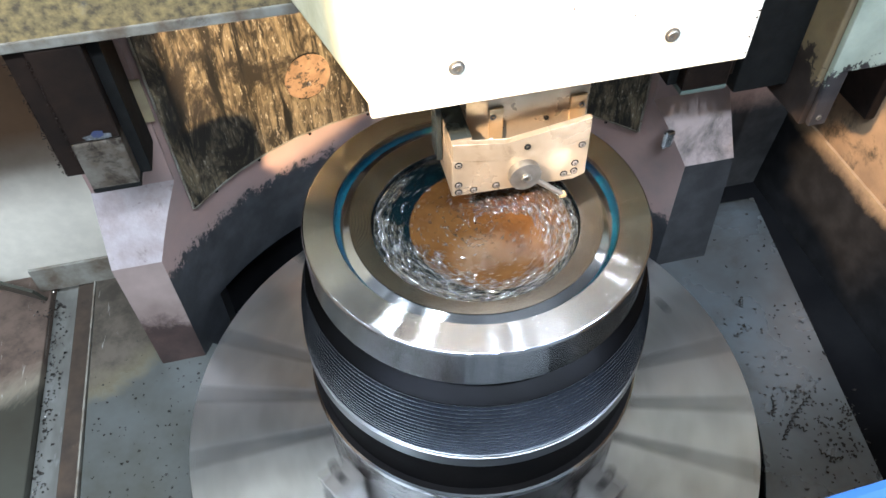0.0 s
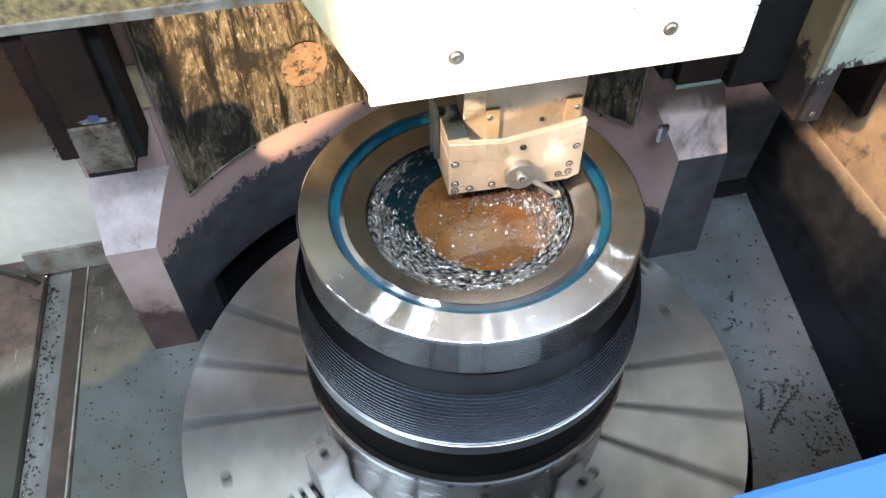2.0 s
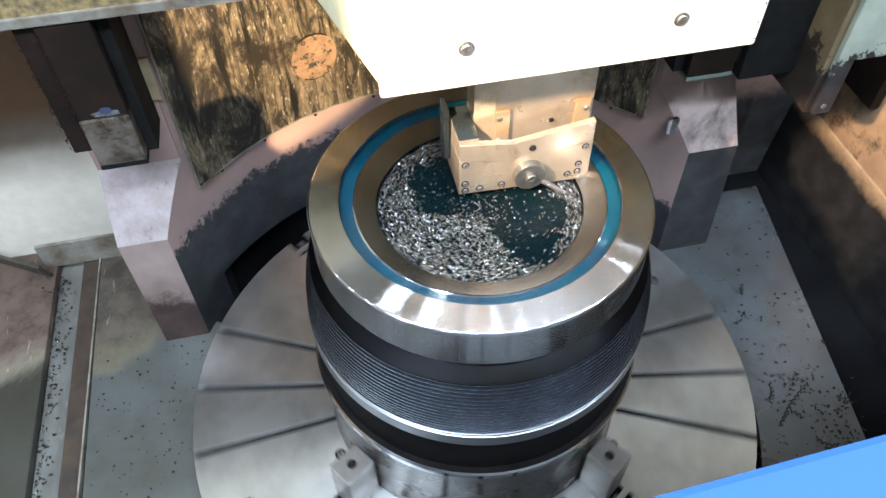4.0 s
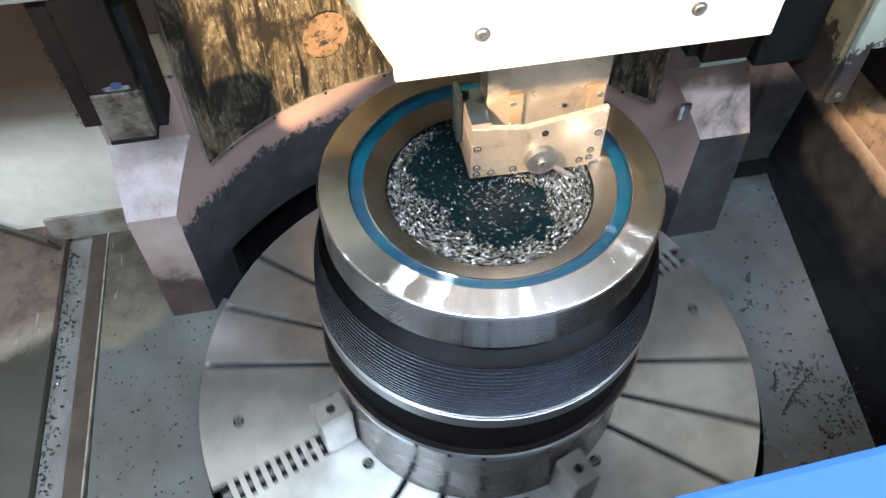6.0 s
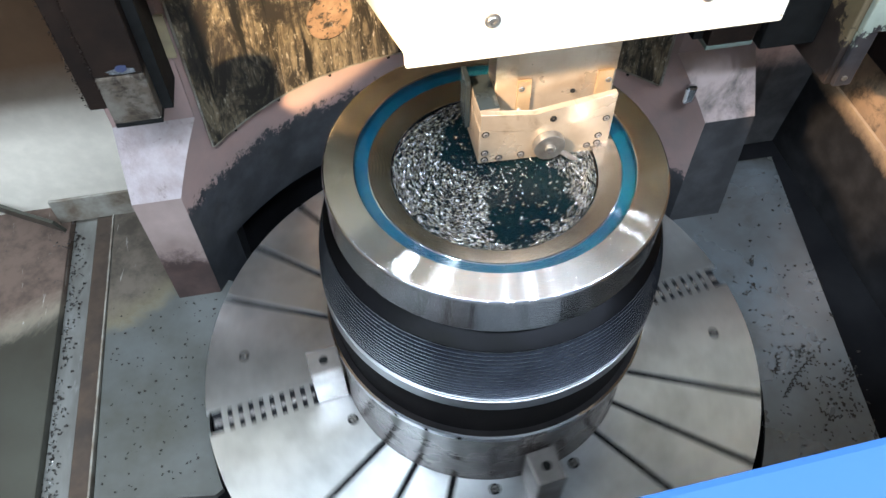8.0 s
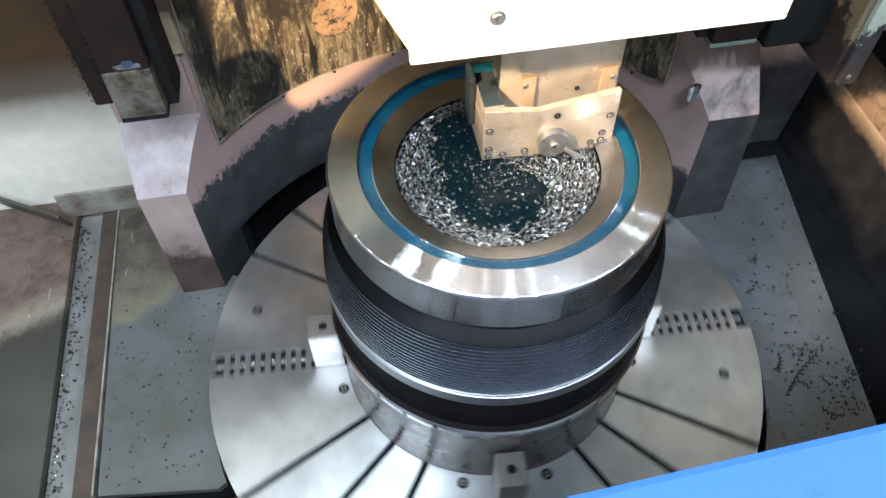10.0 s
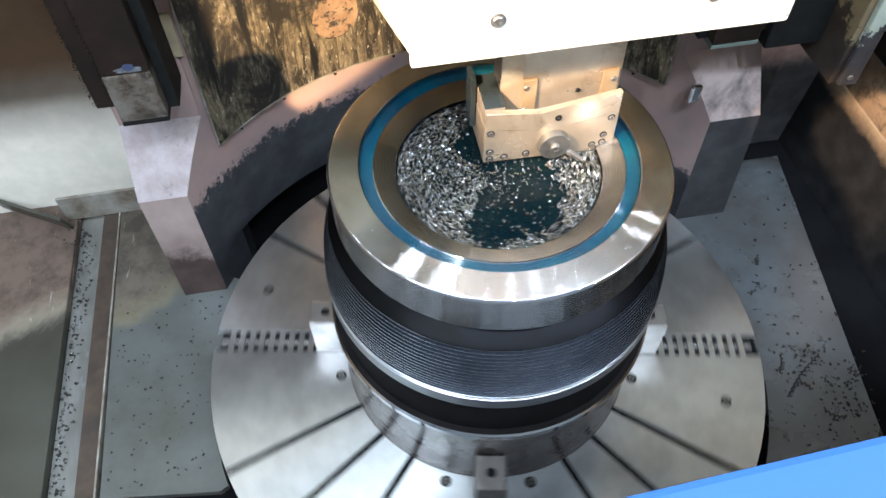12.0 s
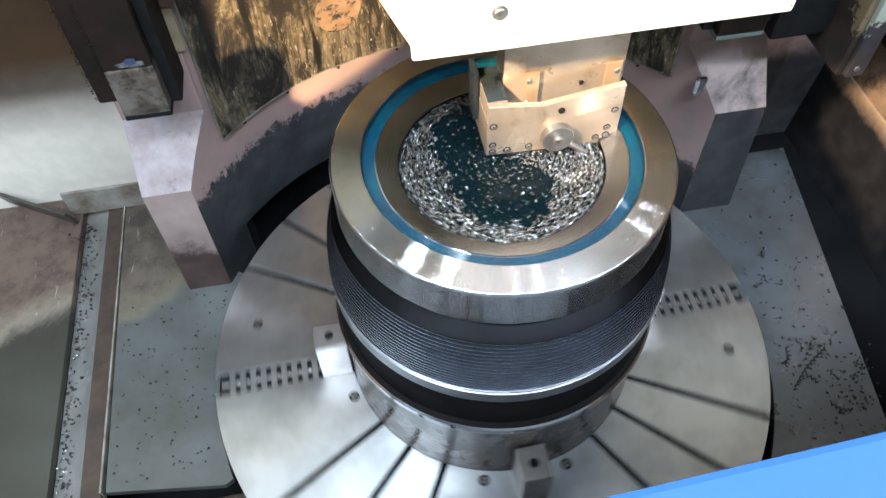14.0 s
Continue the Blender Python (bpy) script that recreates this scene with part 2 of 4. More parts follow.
FLAKED = surface("chipped_paint", (0.045, 0.035, 0.03), (0.028, 0.023, 0.02), 60, 0.6)
TEAL_EDGE = surface("teal_edge", (0.10, 0.19, 0.18), (0.16, 0.17, 0.15), 20, 0.4, 0.3)
BEAM = surface("oily_casting", (0.32, 0.235, 0.11), (0.085, 0.068, 0.048), 95, 0.42, 0.2, (0.30, 0.29, 0.26), (0.58, 0.75), 5, relief=1.0, fine=150)
WHITE = surface("cream_white_paint", (0.80, 0.78, 0.70), (0.74, 0.72, 0.62), 5, 0.45, 0.0, (0.20, 0.18, 0.14), (0.70, 0.73), 55, relief=0.15)
SIDE = surface("yellowed_side_paint", (0.62, 0.57, 0.40), (0.50, 0.45, 0.28), 24, 0.5, 0.0, (0.26, 0.22, 0.12), (0.60, 0.72), 18, relief=0.6)
TOOL = surface("ground_tool_steel", (0.40, 0.325, 0.245), (0.29, 0.235, 0.175), 16, 0.30, 0.6, (0.17, 0.125, 0.085), (0.54, 0.72), 24, relief=0.12)
TOOLD = surface("oiled_tool_side", (0.05, 0.065, 0.07), (0.03, 0.04, 0.045), 20, 0.25, 0.6)
BRASS = surface("tan_gib_strip", (0.55, 0.40, 0.24), (0.48, 0.34, 0.20), 25, 0.35, 0.7)
BOLT = surface("bolt_steel", (0.30, 0.29, 0.27), (0.20, 0.19, 0.18), 60, 0.35, 0.9)
# Black trim colour; on flat discs it also stands for shade inside holes
HOLE = surface("deep_hole", (0.006, 0.006, 0.006), (0.010, 0.010, 0.010), 60, 0.7, gloss=0.08)
BLUE = surface("blue_guard_paint", (0.019, 0.078, 0.245), (0.016, 0.065, 0.215), 4, 0.60, 0.0, (0.009, 0.034, 0.120), (0.60, 0.68), 34, relief=0.1)
STEEL = turned("bright_turned_steel", (0.49, 0.49, 0.505), 0.135, 0.8, 900, 0.004)
SHINE = surface("glint_steel", (0.78, 0.78, 0.80), (0.60, 0.60, 0.62), 40, 0.16, 1.0)
BAND = turned("dull_band_steel", (0.22, 0.225, 0.24), 0.36, 0.5, 900, 0.01)
INNER = turned("inner_turned_steel", (0.42, 0.42, 0.43), 0.17, 0.8, 900, 0.01)
BLACKSTEEL = turned("dark_turned_body", (0.026, 0.030, 0.040), 0.36, 0.4, relief=0.01, second=(0.014, 0.016, 0.022))
SOOT = surface("black_oxide", (0.0045, 0.0042, 0.0045), (0.008, 0.007, 0.007), 30, 0.7, gloss=0.02)
RIB = turned("rib_edge_steel", (0.60, 0.62, 0.66), 0.30, 0.5, relief=0.005)
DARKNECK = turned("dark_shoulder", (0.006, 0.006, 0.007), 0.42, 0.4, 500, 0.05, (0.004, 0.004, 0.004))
BASE = surface("grey_base_ring", (0.085, 0.072, 0.068), (0.055, 0.046, 0.044), 20, 0.28, 0.5)
CHUCK = turned("chuck_face_steel", (0.75, 0.77, 0.785), 0.36, 0.85, 500, 0.03)
CHUCK.node_tree.nodes["Principled BSDF"].inputs["Metallic"].default_value = 0.96
JAW = surface("jaw_steel", (0.25, 0.23, 0.22), (0.18, 0.165, 0.155), 30, 0.38, 0.8, (0.18, 0.16, 0.15), (0.62, 0.75), 30)
CHIP = surface("bright_chip_steel", (0.62, 0.61, 0.60), (0.12, 0.115, 0.11), 260, 0.24, 1.0, relief=0.1)
SWARF = surface("dark_chip_steel", (0.010, 0.008, 0.007), (0.028, 0.024, 0.021), 300, 0.4, 0.3)
DULL = surface("dark_reflection_paint", (0.060, 0.060, 0.064), (0.045, 0.045, 0.048), 3, 0.55)
SHOP = surface("shop_plaster", (0.27, 0.28, 0.29), (0.21, 0.22, 0.23), 2, 0.8)
FILM = turned("blue_coolant_film", (0.001, 0.030, 0.055), 0.15, 1.0, 300, 0.01, (0.002, 0.060, 0.086))
FILM.node_tree.nodes["Principled BSDF"].inputs["Metallic"].default_value = 0.0
FILM.node_tree.nodes["Principled BSDF"].inputs["Specular IOR Level"].default_value = 0.45
FILM.node_tree.nodes["Principled BSDF"].inputs["Alpha"].default_value = 0.75
SEDIMENT = surface("orange_sediment", (0.080, 0.034, 0.010), (0.052, 0.021, 0.007), 30, 0.25, 0.0, relief=0.1, coat=0.5)


def coolant():
    """Murky teal coolant: mostly opaque, a glossy surface."""
    m, nt, b = tree("teal_coolant")
    v = coords(nt)
    nt.links.new(blend(nt, ramp(nt, grain(nt, v, 18.0), 0.35, 0.7), (0.0005, 0.0050, 0.0075), (0.0016, 0.0075, 0.0085)), b.inputs["Base Color"])
    b.inputs["Roughness"].default_value = 0.10
    b.inputs["Alpha"].default_value = 0.88
    b.inputs["IOR"].default_value = 1.33
    b.inputs["Specular IOR Level"].default_value = 0.2
    bump(nt, b, grain(nt, v, 45.0), 0.08)
    return m


COOLANT = coolant()

# ------------------------------------------------------------------ mesh helpers


def mesh_of(name, bm, material, smooth=False):
    me = bpy.data.meshes.new(name)
    bmesh.ops.recalc_face_normals(bm, faces=bm.faces)
    bm.to_mesh(me)
    bm.free()
    for m in (material if isinstance(material, (list, tuple)) else [material]):
        me.materials.append(m)
    if smooth:
        for f in me.polygons:
            f.use_smooth = True
        me.set_sharp_from_angle(angle=radians(32))
    return me


def part(name, bm, material, parent=None, label="", smooth=False):
    ob = new(name, mesh_of(name, bm, material, smooth))
    ob.parent = parent
    return tagged(ob, label)


def thing(name, label, category, group="", at=None):
    ob = new(name)
    ob.empty_display_size = 0.05
    if at is not None:
        ob.matrix_world = at
    return tagged(ob, label, category, group)


def box(x0, x1, y0, y1, z0, z1, bevel=0.0, bm=None):
    own = bm is None
    b = bmesh.new()
    bmesh.ops.create_cube(b, size=1)
    bmesh.ops.scale(b, vec=(x1 - x0, y1 - y0, z1 - z0), verts=b.verts)
    bmesh.ops.translate(b, vec=((x0 + x1) / 2, (y0 + y1) / 2, (z0 + z1) / 2), verts=b.verts)
    if bevel:
        bmesh.ops.bevel(b, geom=b.edges[:], offset=bevel, segments=2, affect="EDGES", profile=0.6)
    if own:
        return b
    me = bpy.data.meshes.new("tmp")
    b.to_mesh(me)
    b.free()
    bm.from_mesh(me)
    bpy.data.meshes.remove(me)
    return bm


def rod(p, q, r0, r1=None, n=20, bevel=0.0):
    """A round bar from p to q."""
    p, q = Vector(p), Vector(q)
    b = bmesh.new()
    bmesh.ops.create_cone(b, cap_ends=True, segments=n, radius1=r0, radius2=r0 if r1 is None else r1, depth=(q - p).length)
    if bevel:
        caps = [e for e in b.edges if abs(e.verts[0].co.z - e.verts[1].co.z) < 1e-6]
        bmesh.ops.bevel(b, geom=caps, offset=bevel, segments=2, affect="EDGES", profile=0.6)
    m = Matrix.Translation((p + q) / 2) @ (q - p).to_track_quat("Z", "Y").to_matrix().to_4x4()
    bmesh.ops.transform(b, matrix=m, verts=b.verts)
    return b


def prism(plan, z0, z1, bevel=0.0):
    b = bmesh.new()
    lo = [b.verts.new((x, y, z0)) for x, y in plan]
    hi = [b.verts.new((x, y, z1)) for x, y in plan]
    n = len(plan)
    b.faces.new(lo[::-1])
    b.faces.new(hi)
    for i in range(n):
        b.faces.new((lo[i], lo[(i + 1) % n], hi[(i + 1) % n], hi[i]))
    if bevel:
        bmesh.ops.bevel(b, geom=[e for e in b.edges if e.verts[0].co.z == z1 and e.verts[1].co.z == z1], offset=bevel, segments=1, affect="EDGES")
    return b


def slab(outline, y0, y1, bevel=0.0):
    """A plate lying in the x-z plane, from an outline of (x, z) pairs."""
    b = bmesh.new()
    front = [b.verts.new((x, y0, z)) for x, z in outline]
    back = [b.verts.new((x, y1, z)) for x, z in outline]
    n = len(outline)
    b.faces.new(front)
    b.faces.new(back[::-1])
    for i in range(n):
        b.faces.new((front[i], back[i], back[(i + 1) % n], front[(i + 1) % n]))
    if bevel:
        bmesh.ops.bevel(b, geom=b.edges[:], offset=bevel, segments=1, affect="EDGES")
    return b


def spun(profile, n=128, closed=False):
    """A surface of revolution round z from (radius, height) pairs."""
    b = bmesh.new()
    rows = [[b.verts.new((r * math.cos(2 * math.pi * k / n), r * math.sin(2 * math.pi * k / n), z)) for k in range(n)] for r, z in profile]
    pairs = list(zip(rows, rows[1:])) + ([(rows[-1], rows[0])] if closed else [])
    for a, c in pairs:
        for k in range(n):
            b.faces.new((a[k], a[(k + 1) % n], c[(k + 1) % n], c[k]))
    return b


def grooved(r0, z0, r1, z1, waves, slope):
    """Feed marks of the turning tool: fine round waves along a straight run of a lathe profile."""
    run = math.hypot(r1 - r0, z1 - z0)
    nr, nz = (z1 - z0) / run, -(r1 - r0) / run
    high = slope * run / (2 * math.pi * waves)
    pts = []
    for k in range(8 * waves + 1):
        u = k / (8 * waves)
        h = high * math.sin(2 * math.pi * waves * u)
        pts.append((r0 + (r1 - r0) * u + h * nr, z0 + (z1 - z0) * u + h * nz))
    return pts


def hexbolt(at, r=0.008, axis=(0, -1, 0), parent=None, name="bolt", material=None):
    """A socket-head bolt: a chamfered round head with a six-sided recess."""
    b = spun([(0.001, -0.3 * r), (0.45 * r, -0.3 * r), (0.5 * r, 0.45 * r), (0.85 * r, 0.45 * r), (r, 0.3 * r), (r, -0.6 * r)], 18)
    m = Matrix.Translation(at) @ Vector(axis).to_track_quat("Z", "Y").to_matrix().to_4x4()
    bmesh.ops.transform(b, matrix=m, verts=b.verts)
    return part(name, b, material or BOLT, parent, smooth=False)


# ------------------------------------------------------------------ the setting
RW = 0.442          # radius of the round wall behind the chuck
TZ = -0.06          # tray level

shop_floor = tagged(part("floor", box(-3.2, 3.2, -3.4, 1.6, -1.02, -0.95), SHOP), "grey workshop concrete floor under the machine", "floor", kind="structure")
tagged(part("ceiling", box(-3.2, 3.2, -3.4, 1.6, 3.0, 3.1), SHOP), "plain grey workshop ceiling", "ceiling", kind="structure")
# the opening is made up, to let the unseen fill lamp through
wall_south = tagged(thing("wall_south", "plain grey workshop wall with an opening for the front fill", "wall"), kind="structure")
for x0, x1, z0, z1 in ((-3.2, -1.12, -1, 3), (1.52, 3.2, -1, 3), (-1.12, 1.52, -1, 0.38), (-1.12, 1.52, 1.92, 3)):
    part("wall_piece", box(x0, x1, -3.5, -3.4, z0, z1), SHOP, wall_south)
tagged(part("wall_north", box(-3.2, 3.2, 1.6, 1.7, -1, 3), SHOP), "plain grey workshop wall", "wall", kind="structure")
tagged(part("wall_west", box(-3.3, -3.2, -3.4, 1.6, -1, 3), SHOP), "plain grey workshop wall", "wall", kind="structure")
tagged(part("wall_east", box(3.2, 3.3, -3.4, 1.6, -1, 3), SHOP), "plain grey workshop wall", "wall", kind="structure")


def slope_top(y):
    """Height of the bed at depth y: brackets sloping up to the upright wall."""
    return 0.175 + (y - 0.212) * (0.088 / 0.063) if y < 0.275 else 0.86


def machine_bed():
    bed = thing("machine_bed", "cast machine bed with worn pink-grey primer round the chuck", "machine bed")
    b = bmesh.new()
    a0, a1 = math.atan2(0.275, 0.3461), math.pi - math.atan2(0.275, 0.3461)
    lo, hi, back_lo, back_hi = [], [], [], []
    n = 72
    for k in range(n + 1):
        a = a0 + (a1 - a0) * k / n
        x, y = RW * math.cos(a), RW * math.sin(a)
        lo.append(b.verts.new((x, y, 0.010)))
        back_lo.append((b.verts.new((1.09 * x, 1.09 * y, 0.012)), b.verts.new((1.09 * x, 1.09 * y, -0.20))))
        hi.append(b.verts.new((x, y, 0.86)))
        back_hi.append(b.verts.new((x, 0.56, 0.86)))
    for k in range(n):
        b.faces.new((lo[k], lo[k + 1], hi[k + 1], hi[k]))
        b.faces.new((hi[k], hi[k + 1], back_hi[k + 1], back_hi[k]))
        # undercut added with black faces, for the shadow crescent below the wall
        for under in (b.faces.new((lo[k], lo[k + 1], back_lo[k + 1][0], back_lo[k][0])), b.faces.new((back_lo[k][0], back_lo[k + 1][0], back_lo[k + 1][1], back_lo[k][1]))):
            under.material_index = 1
    part("round_wall", b, [BED, PIT], bed, "curved wall, primer worn to dark iron low down", smooth=True)
    for s, nm in ((-1, "bracket"), (1, "bracket")):
        b = bmesh.new()
        arc = []
        m = 10
        for k in range(m + 1):
            y = 0.212 + (0.275 - 0.212) * k / m
            arc.append((math.sqrt(RW * RW - y * y), y))
        low = [b.verts.new((s * x, y, -0.16)) for x, y in arc]
        top = [b.verts.new((s * x, y, slope_top(min(y, 0.2749)))) for x, y in arc]
        for k in range(m):
            b.faces.new((low[k], low[k + 1], top[k + 1], top[k]))
        out, foot = (0.455, 0.455) if s < 0 else (0.468, 0.486)
        o0 = b.verts.new((s * foot, 0.212, -0.16))
        o1 = b.verts.new((s * out, 0.212, 0.175))
        o2 = b.verts.new((s * out, 0.275, 0.263))
        o3 = b.verts.new((s * foot, 0.275, -0.16))
        b.faces.new((low[0], top[0], o1, o0))
        b.faces.new([*top, o2, o1])
        b.faces.new((o0, o1, o2, o3))
        b.faces.new((low[m], o3, o2, top[m]))
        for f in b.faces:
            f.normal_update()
            # slope, front and inner face each take their own tone
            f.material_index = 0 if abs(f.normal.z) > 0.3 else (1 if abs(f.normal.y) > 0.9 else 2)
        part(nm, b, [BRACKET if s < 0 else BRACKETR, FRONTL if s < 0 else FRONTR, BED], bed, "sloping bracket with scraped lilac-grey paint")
        x0, x1 = sorted((s * 0.347, s * out))
        part("upright", box(x0, x1, 0.275, 0.56, -0.16, 0.86, 0.002), BED, bed)
    # bent guard sheet hung in front of the round wall
    b = bmesh.new()
    rings = []
    for k in range(49):
        a = radians(90 - 50 + 100 * k / 48)
        c, s = math.cos(a), math.sin(a)
        rings.append([b.verts.new((r * c, r * s, z)) for r, z in ((0.4405, 0.2), (0.4405, 0.62), (0.4365, 0.62), (0.4365, 0.2))])
    for p, q in zip(rings, rings[1:]):
        for i in range(4):
            b.faces.new((p[i], p[(i + 1) % 4], q[(i + 1) % 4], q[i]))
    b.faces.new(rings[0])
    b.faces.new(rings[-1][::-1])
    part("guard_sheet", b, SHEET, bed, "bent sheet guard streaked with brown coolant stains", smooth=True)
    # its cut edges, bare and bright
    b = bmesh.new()
    rings = []
    for k in range(49):
        a = radians(90 - 50 + 100 * k / 48)
        c, s = math.cos(a), math.sin(a)
        rings.append([b.verts.new((r * c, r * s, z)) for r, z in ((0.4398, 0.1972), (0.4398, 0.1997), (0.4355, 0.1997), (0.4355, 0.1972))])
    for p, q in zip(rings, rings[1:]):
        for i in range(4):
            b.faces.new((p[i], p[(i + 1) % 4], q[(i + 1) % 4], q[i]))
    part("sheet_edge", b, CAP, bed, "bare bright edge of the sheet")
    for d in (-50.3, 50.3):
        c, s = math.cos(radians(90 - d)), math.sin(radians(90 - d))
        part("sheet_edge", rod((0.4378 * c, 0.4378 * s, 0.2), (0.4378 * c, 0.4378 * s, 0.62), 0.0017, n=8), CAP, bed, "bare bright edge of the sheet")
    # round cover on the sheet
    a = radians(90 + 19.5)
    c, s = math.cos(a), math.sin(a)
    zc = 0.298
    part("cover_disc", rod((0.4372 * c, 0.4372 * s, zc), (0.4345 * c, 0.4345 * s, zc), 0.0365, n=40, bevel=0.001), DISC, bed, "rusty round cover plate")
    part("cover_gap", rod((0.4368 * c, 0.4368 * s, zc), (0.4360 * c, 0.4360 * s, zc), 0.0385, n=40), HOLE, bed)
    hexbolt((0.4340 * c, 0.4340 * s, zc - 0.012), 0.0032, (-c, -s, 0), bed, "cover_bolt")
    for d in (-44, -33, -21, -8, 18, 32, 43):
        a = radians(90 - d)
        hexbolt((0.4405 * math.cos(a), 0.4405 * math.sin(a), 0.191), 0.0023, (-math.cos(a), -math.sin(a), 0), bed, "sheet_bolt", HOLE)
    for x in (-0.425, -0.41, -0.365):
        hexbolt((x, 0.2748, 0.335), 0.003, (0, -1, 0), bed, "face_screw", HOLE)
    # shiny block added for the bright glint on the bracket slope
    part("glint_block", box(0.354, 0.371, 0.233, 0.243, 0.198, 0.230, 0.004), SHINE, bed, "small shiny block standing for a glint on the bracket")
    part("face_plate", box(-0.40, -0.340, 0.270, 0.2746, 0.366, 0.428, 0.001), TAB, bed, "small dull yellow plate")
    return bed


machine_bed()
tagged(part("wall_back_left", box(-1.5, -0.4555, 0.47, 0.5, -0.3, 0.9), BEIGE), "smooth beige enclosure panel behind the tray, upper shade painted brown", "panel", kind="structure")
tagged(part("wall_back_right", box(0.4685, 0.95, 0.40, 0.43, -0.3, 0.9), BACKPANEL), "dull pink-grey back panel, dark low down", "panel", kind="structure")
# Unseen dark wall, added above the beam to darken reflections in the rim
tagged(part("wall_unseen_dark", box(-1.5, 0.95, 0.47, 0.50, 0.9005, 2.3), DULL), "unseen dark wall added above the cross beam to darken reflections", "wall", kind="structure")
tagged(part("pit_floor", box(-1.5, 0.95, -0.9, 0.5, -0.22, -0.20), PIT), "black sump floor round the chuck", "floor", kind="structure")
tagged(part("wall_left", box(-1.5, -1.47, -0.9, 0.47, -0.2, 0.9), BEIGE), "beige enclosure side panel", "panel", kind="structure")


def cut_plate(outline, r, z0, z1, steps=26):
    """A tray plate whose inner edge follows the chuck: outline is given from arc end to arc start."""
    (xa, ya), (xb, yb) = outline[-1], outline[0]
    a0, a1 = math.atan2(ya, xa), math.atan2(yb, xb)
    if a1 < a0 - math.pi:
        a1 += 2 * math.pi
    if a1 > a0 + math.pi:
        a1 -= 2 * math.pi
    arc = [(r * math.cos(a0 + (a1 - a0) * k / steps), r * math.sin(a0 + (a1 - a0) * k / steps)) for k in range(steps + 1)]
    return prism(list(outline[1:-1]) + arc, z0, z1, 0.002)


# left tray: a plate cut round the chuck, a rust strip, a chip channel and an outer plate
RT = 0.425
tray_left = part("tray_left", cut_plate([(-RT * 0.85, RT * 0.527), (-0.45, 0.28), (-0.45, 0.46), (-0.572, 0.46), (-0.566, -0.108), (-0.402, -0.128), (-RT * 0.955, -RT * 0.296)], 0.409, TZ - 0.012, TZ), TRAY)
tagged(tray_left, "grey steel tray plate dusted with black chips", "tray", kind="structure")
tagged(part("tray_lip", box(-0.5745, -0.5715, -0.108, 0.46, TZ - 0.02, TZ + 0.003, 0.001), CAP), "bright worn lip of the tray plate", "trim", kind="structure")
tagged(part("rust_strip", box(-0.606, -0.5755, -0.9, 0.46, TZ - 0.03, TZ - 0.010, 0.002), RUSTED), "rust-brown strip beside the tray", "strip", kind="structure")
tagged(part("chip_channel", box(-0.648, -0.607, -0.9, 0.46, TZ - 0.03, TZ - 0.022, 0.001), CHANNEL), "shallow grey channel that catches chips", "channel", kind="structure")
tagged(part("floor_plate", box(-1.47, -0.649, -0.9, 0.46, TZ - 0.03, TZ - 0.006, 0.003), GRIMY), "grimy brown-grey floor plate", "floor plate", kind="structure")
tagged(part("front_plate", box(-0.5755, -0.30, -0.9, -0.13, TZ - 0.06, TZ - 0.035, 0.003), RUSTED), "dark brown floor plate in front of the tray", "floor plate", kind="structure")
tagged(part("ledge", box(-0.665, -0.4565, 0.414, 0.420, TZ - 0.002, -0.006, 0.002), CAP), "pale steel ledge along the back panel", "ledge", kind="structure")
corner = part("corner_angle", box(-0.15, 0.0, -0.003, 0.003, 0.0, 0.042, 0.001), GRIMY)
corner.matrix_world = pose(-0.654, 0.397, TZ - 0.005, 18, 0, -30.5)
tagged(corner, "brown angle bar standing in the tray corner", "angle bar")

# right tray, black trench, apron and wall
tray_right = part("tray_right", cut_plate([(RT * 0.72, -RT * 0.694), (0.40, -0.62), (0.478, -0.62), (0.542, -0.209), (0.6345, 0.322), (0.40, 0.322), (RT * 0.745, RT * 0.667)], RT, TZ - 0.012, TZ), TRAYR)
tagged(tray_right, "pale blue-grey steel tray strewn with chips", "tray", kind="structure")
tagged(part("trench_floor", box(0.40, 0.705, -0.9, 0.40, -0.16, -0.105), PIT), "black trench between tray and wall", "trench", kind="structure")
# steep skirt below the wall; SKIRT paints its lower shade dark
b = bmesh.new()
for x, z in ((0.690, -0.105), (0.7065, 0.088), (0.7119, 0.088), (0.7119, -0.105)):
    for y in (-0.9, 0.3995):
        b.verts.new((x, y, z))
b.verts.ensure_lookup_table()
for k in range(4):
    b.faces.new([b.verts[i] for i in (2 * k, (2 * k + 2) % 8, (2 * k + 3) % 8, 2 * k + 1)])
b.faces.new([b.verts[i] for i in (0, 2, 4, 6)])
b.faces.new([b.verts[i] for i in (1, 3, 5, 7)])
tagged(part("wall_skirt", b, SKIRT), "steep cream skirt strip, its lower part painted dark as shade", "wall skirt", kind="structure")
tagged(part("wall_right", box(0.712, 0.75, -0.9, 0.40, -0.2, 0.9), CREAM), "cream enclosure wall with brown oil stains", "wall", kind="structure")

# ------------------------------------------------------------------ cross beam, posts, guard
beam = thing("cross_beam", "oily brown cast cross beam speckled with rust", "beam")
part("beam_body", box(-1.45, 0.95, 0.20, 0.46, 0.533, 0.92, 0.006), BEAM, beam)
part("beam_edge", box(-1.45, 0.95, 0.1975, 0.2035, 0.529, 0.541, 0.002), CAP, beam, "bare steel lower edge")


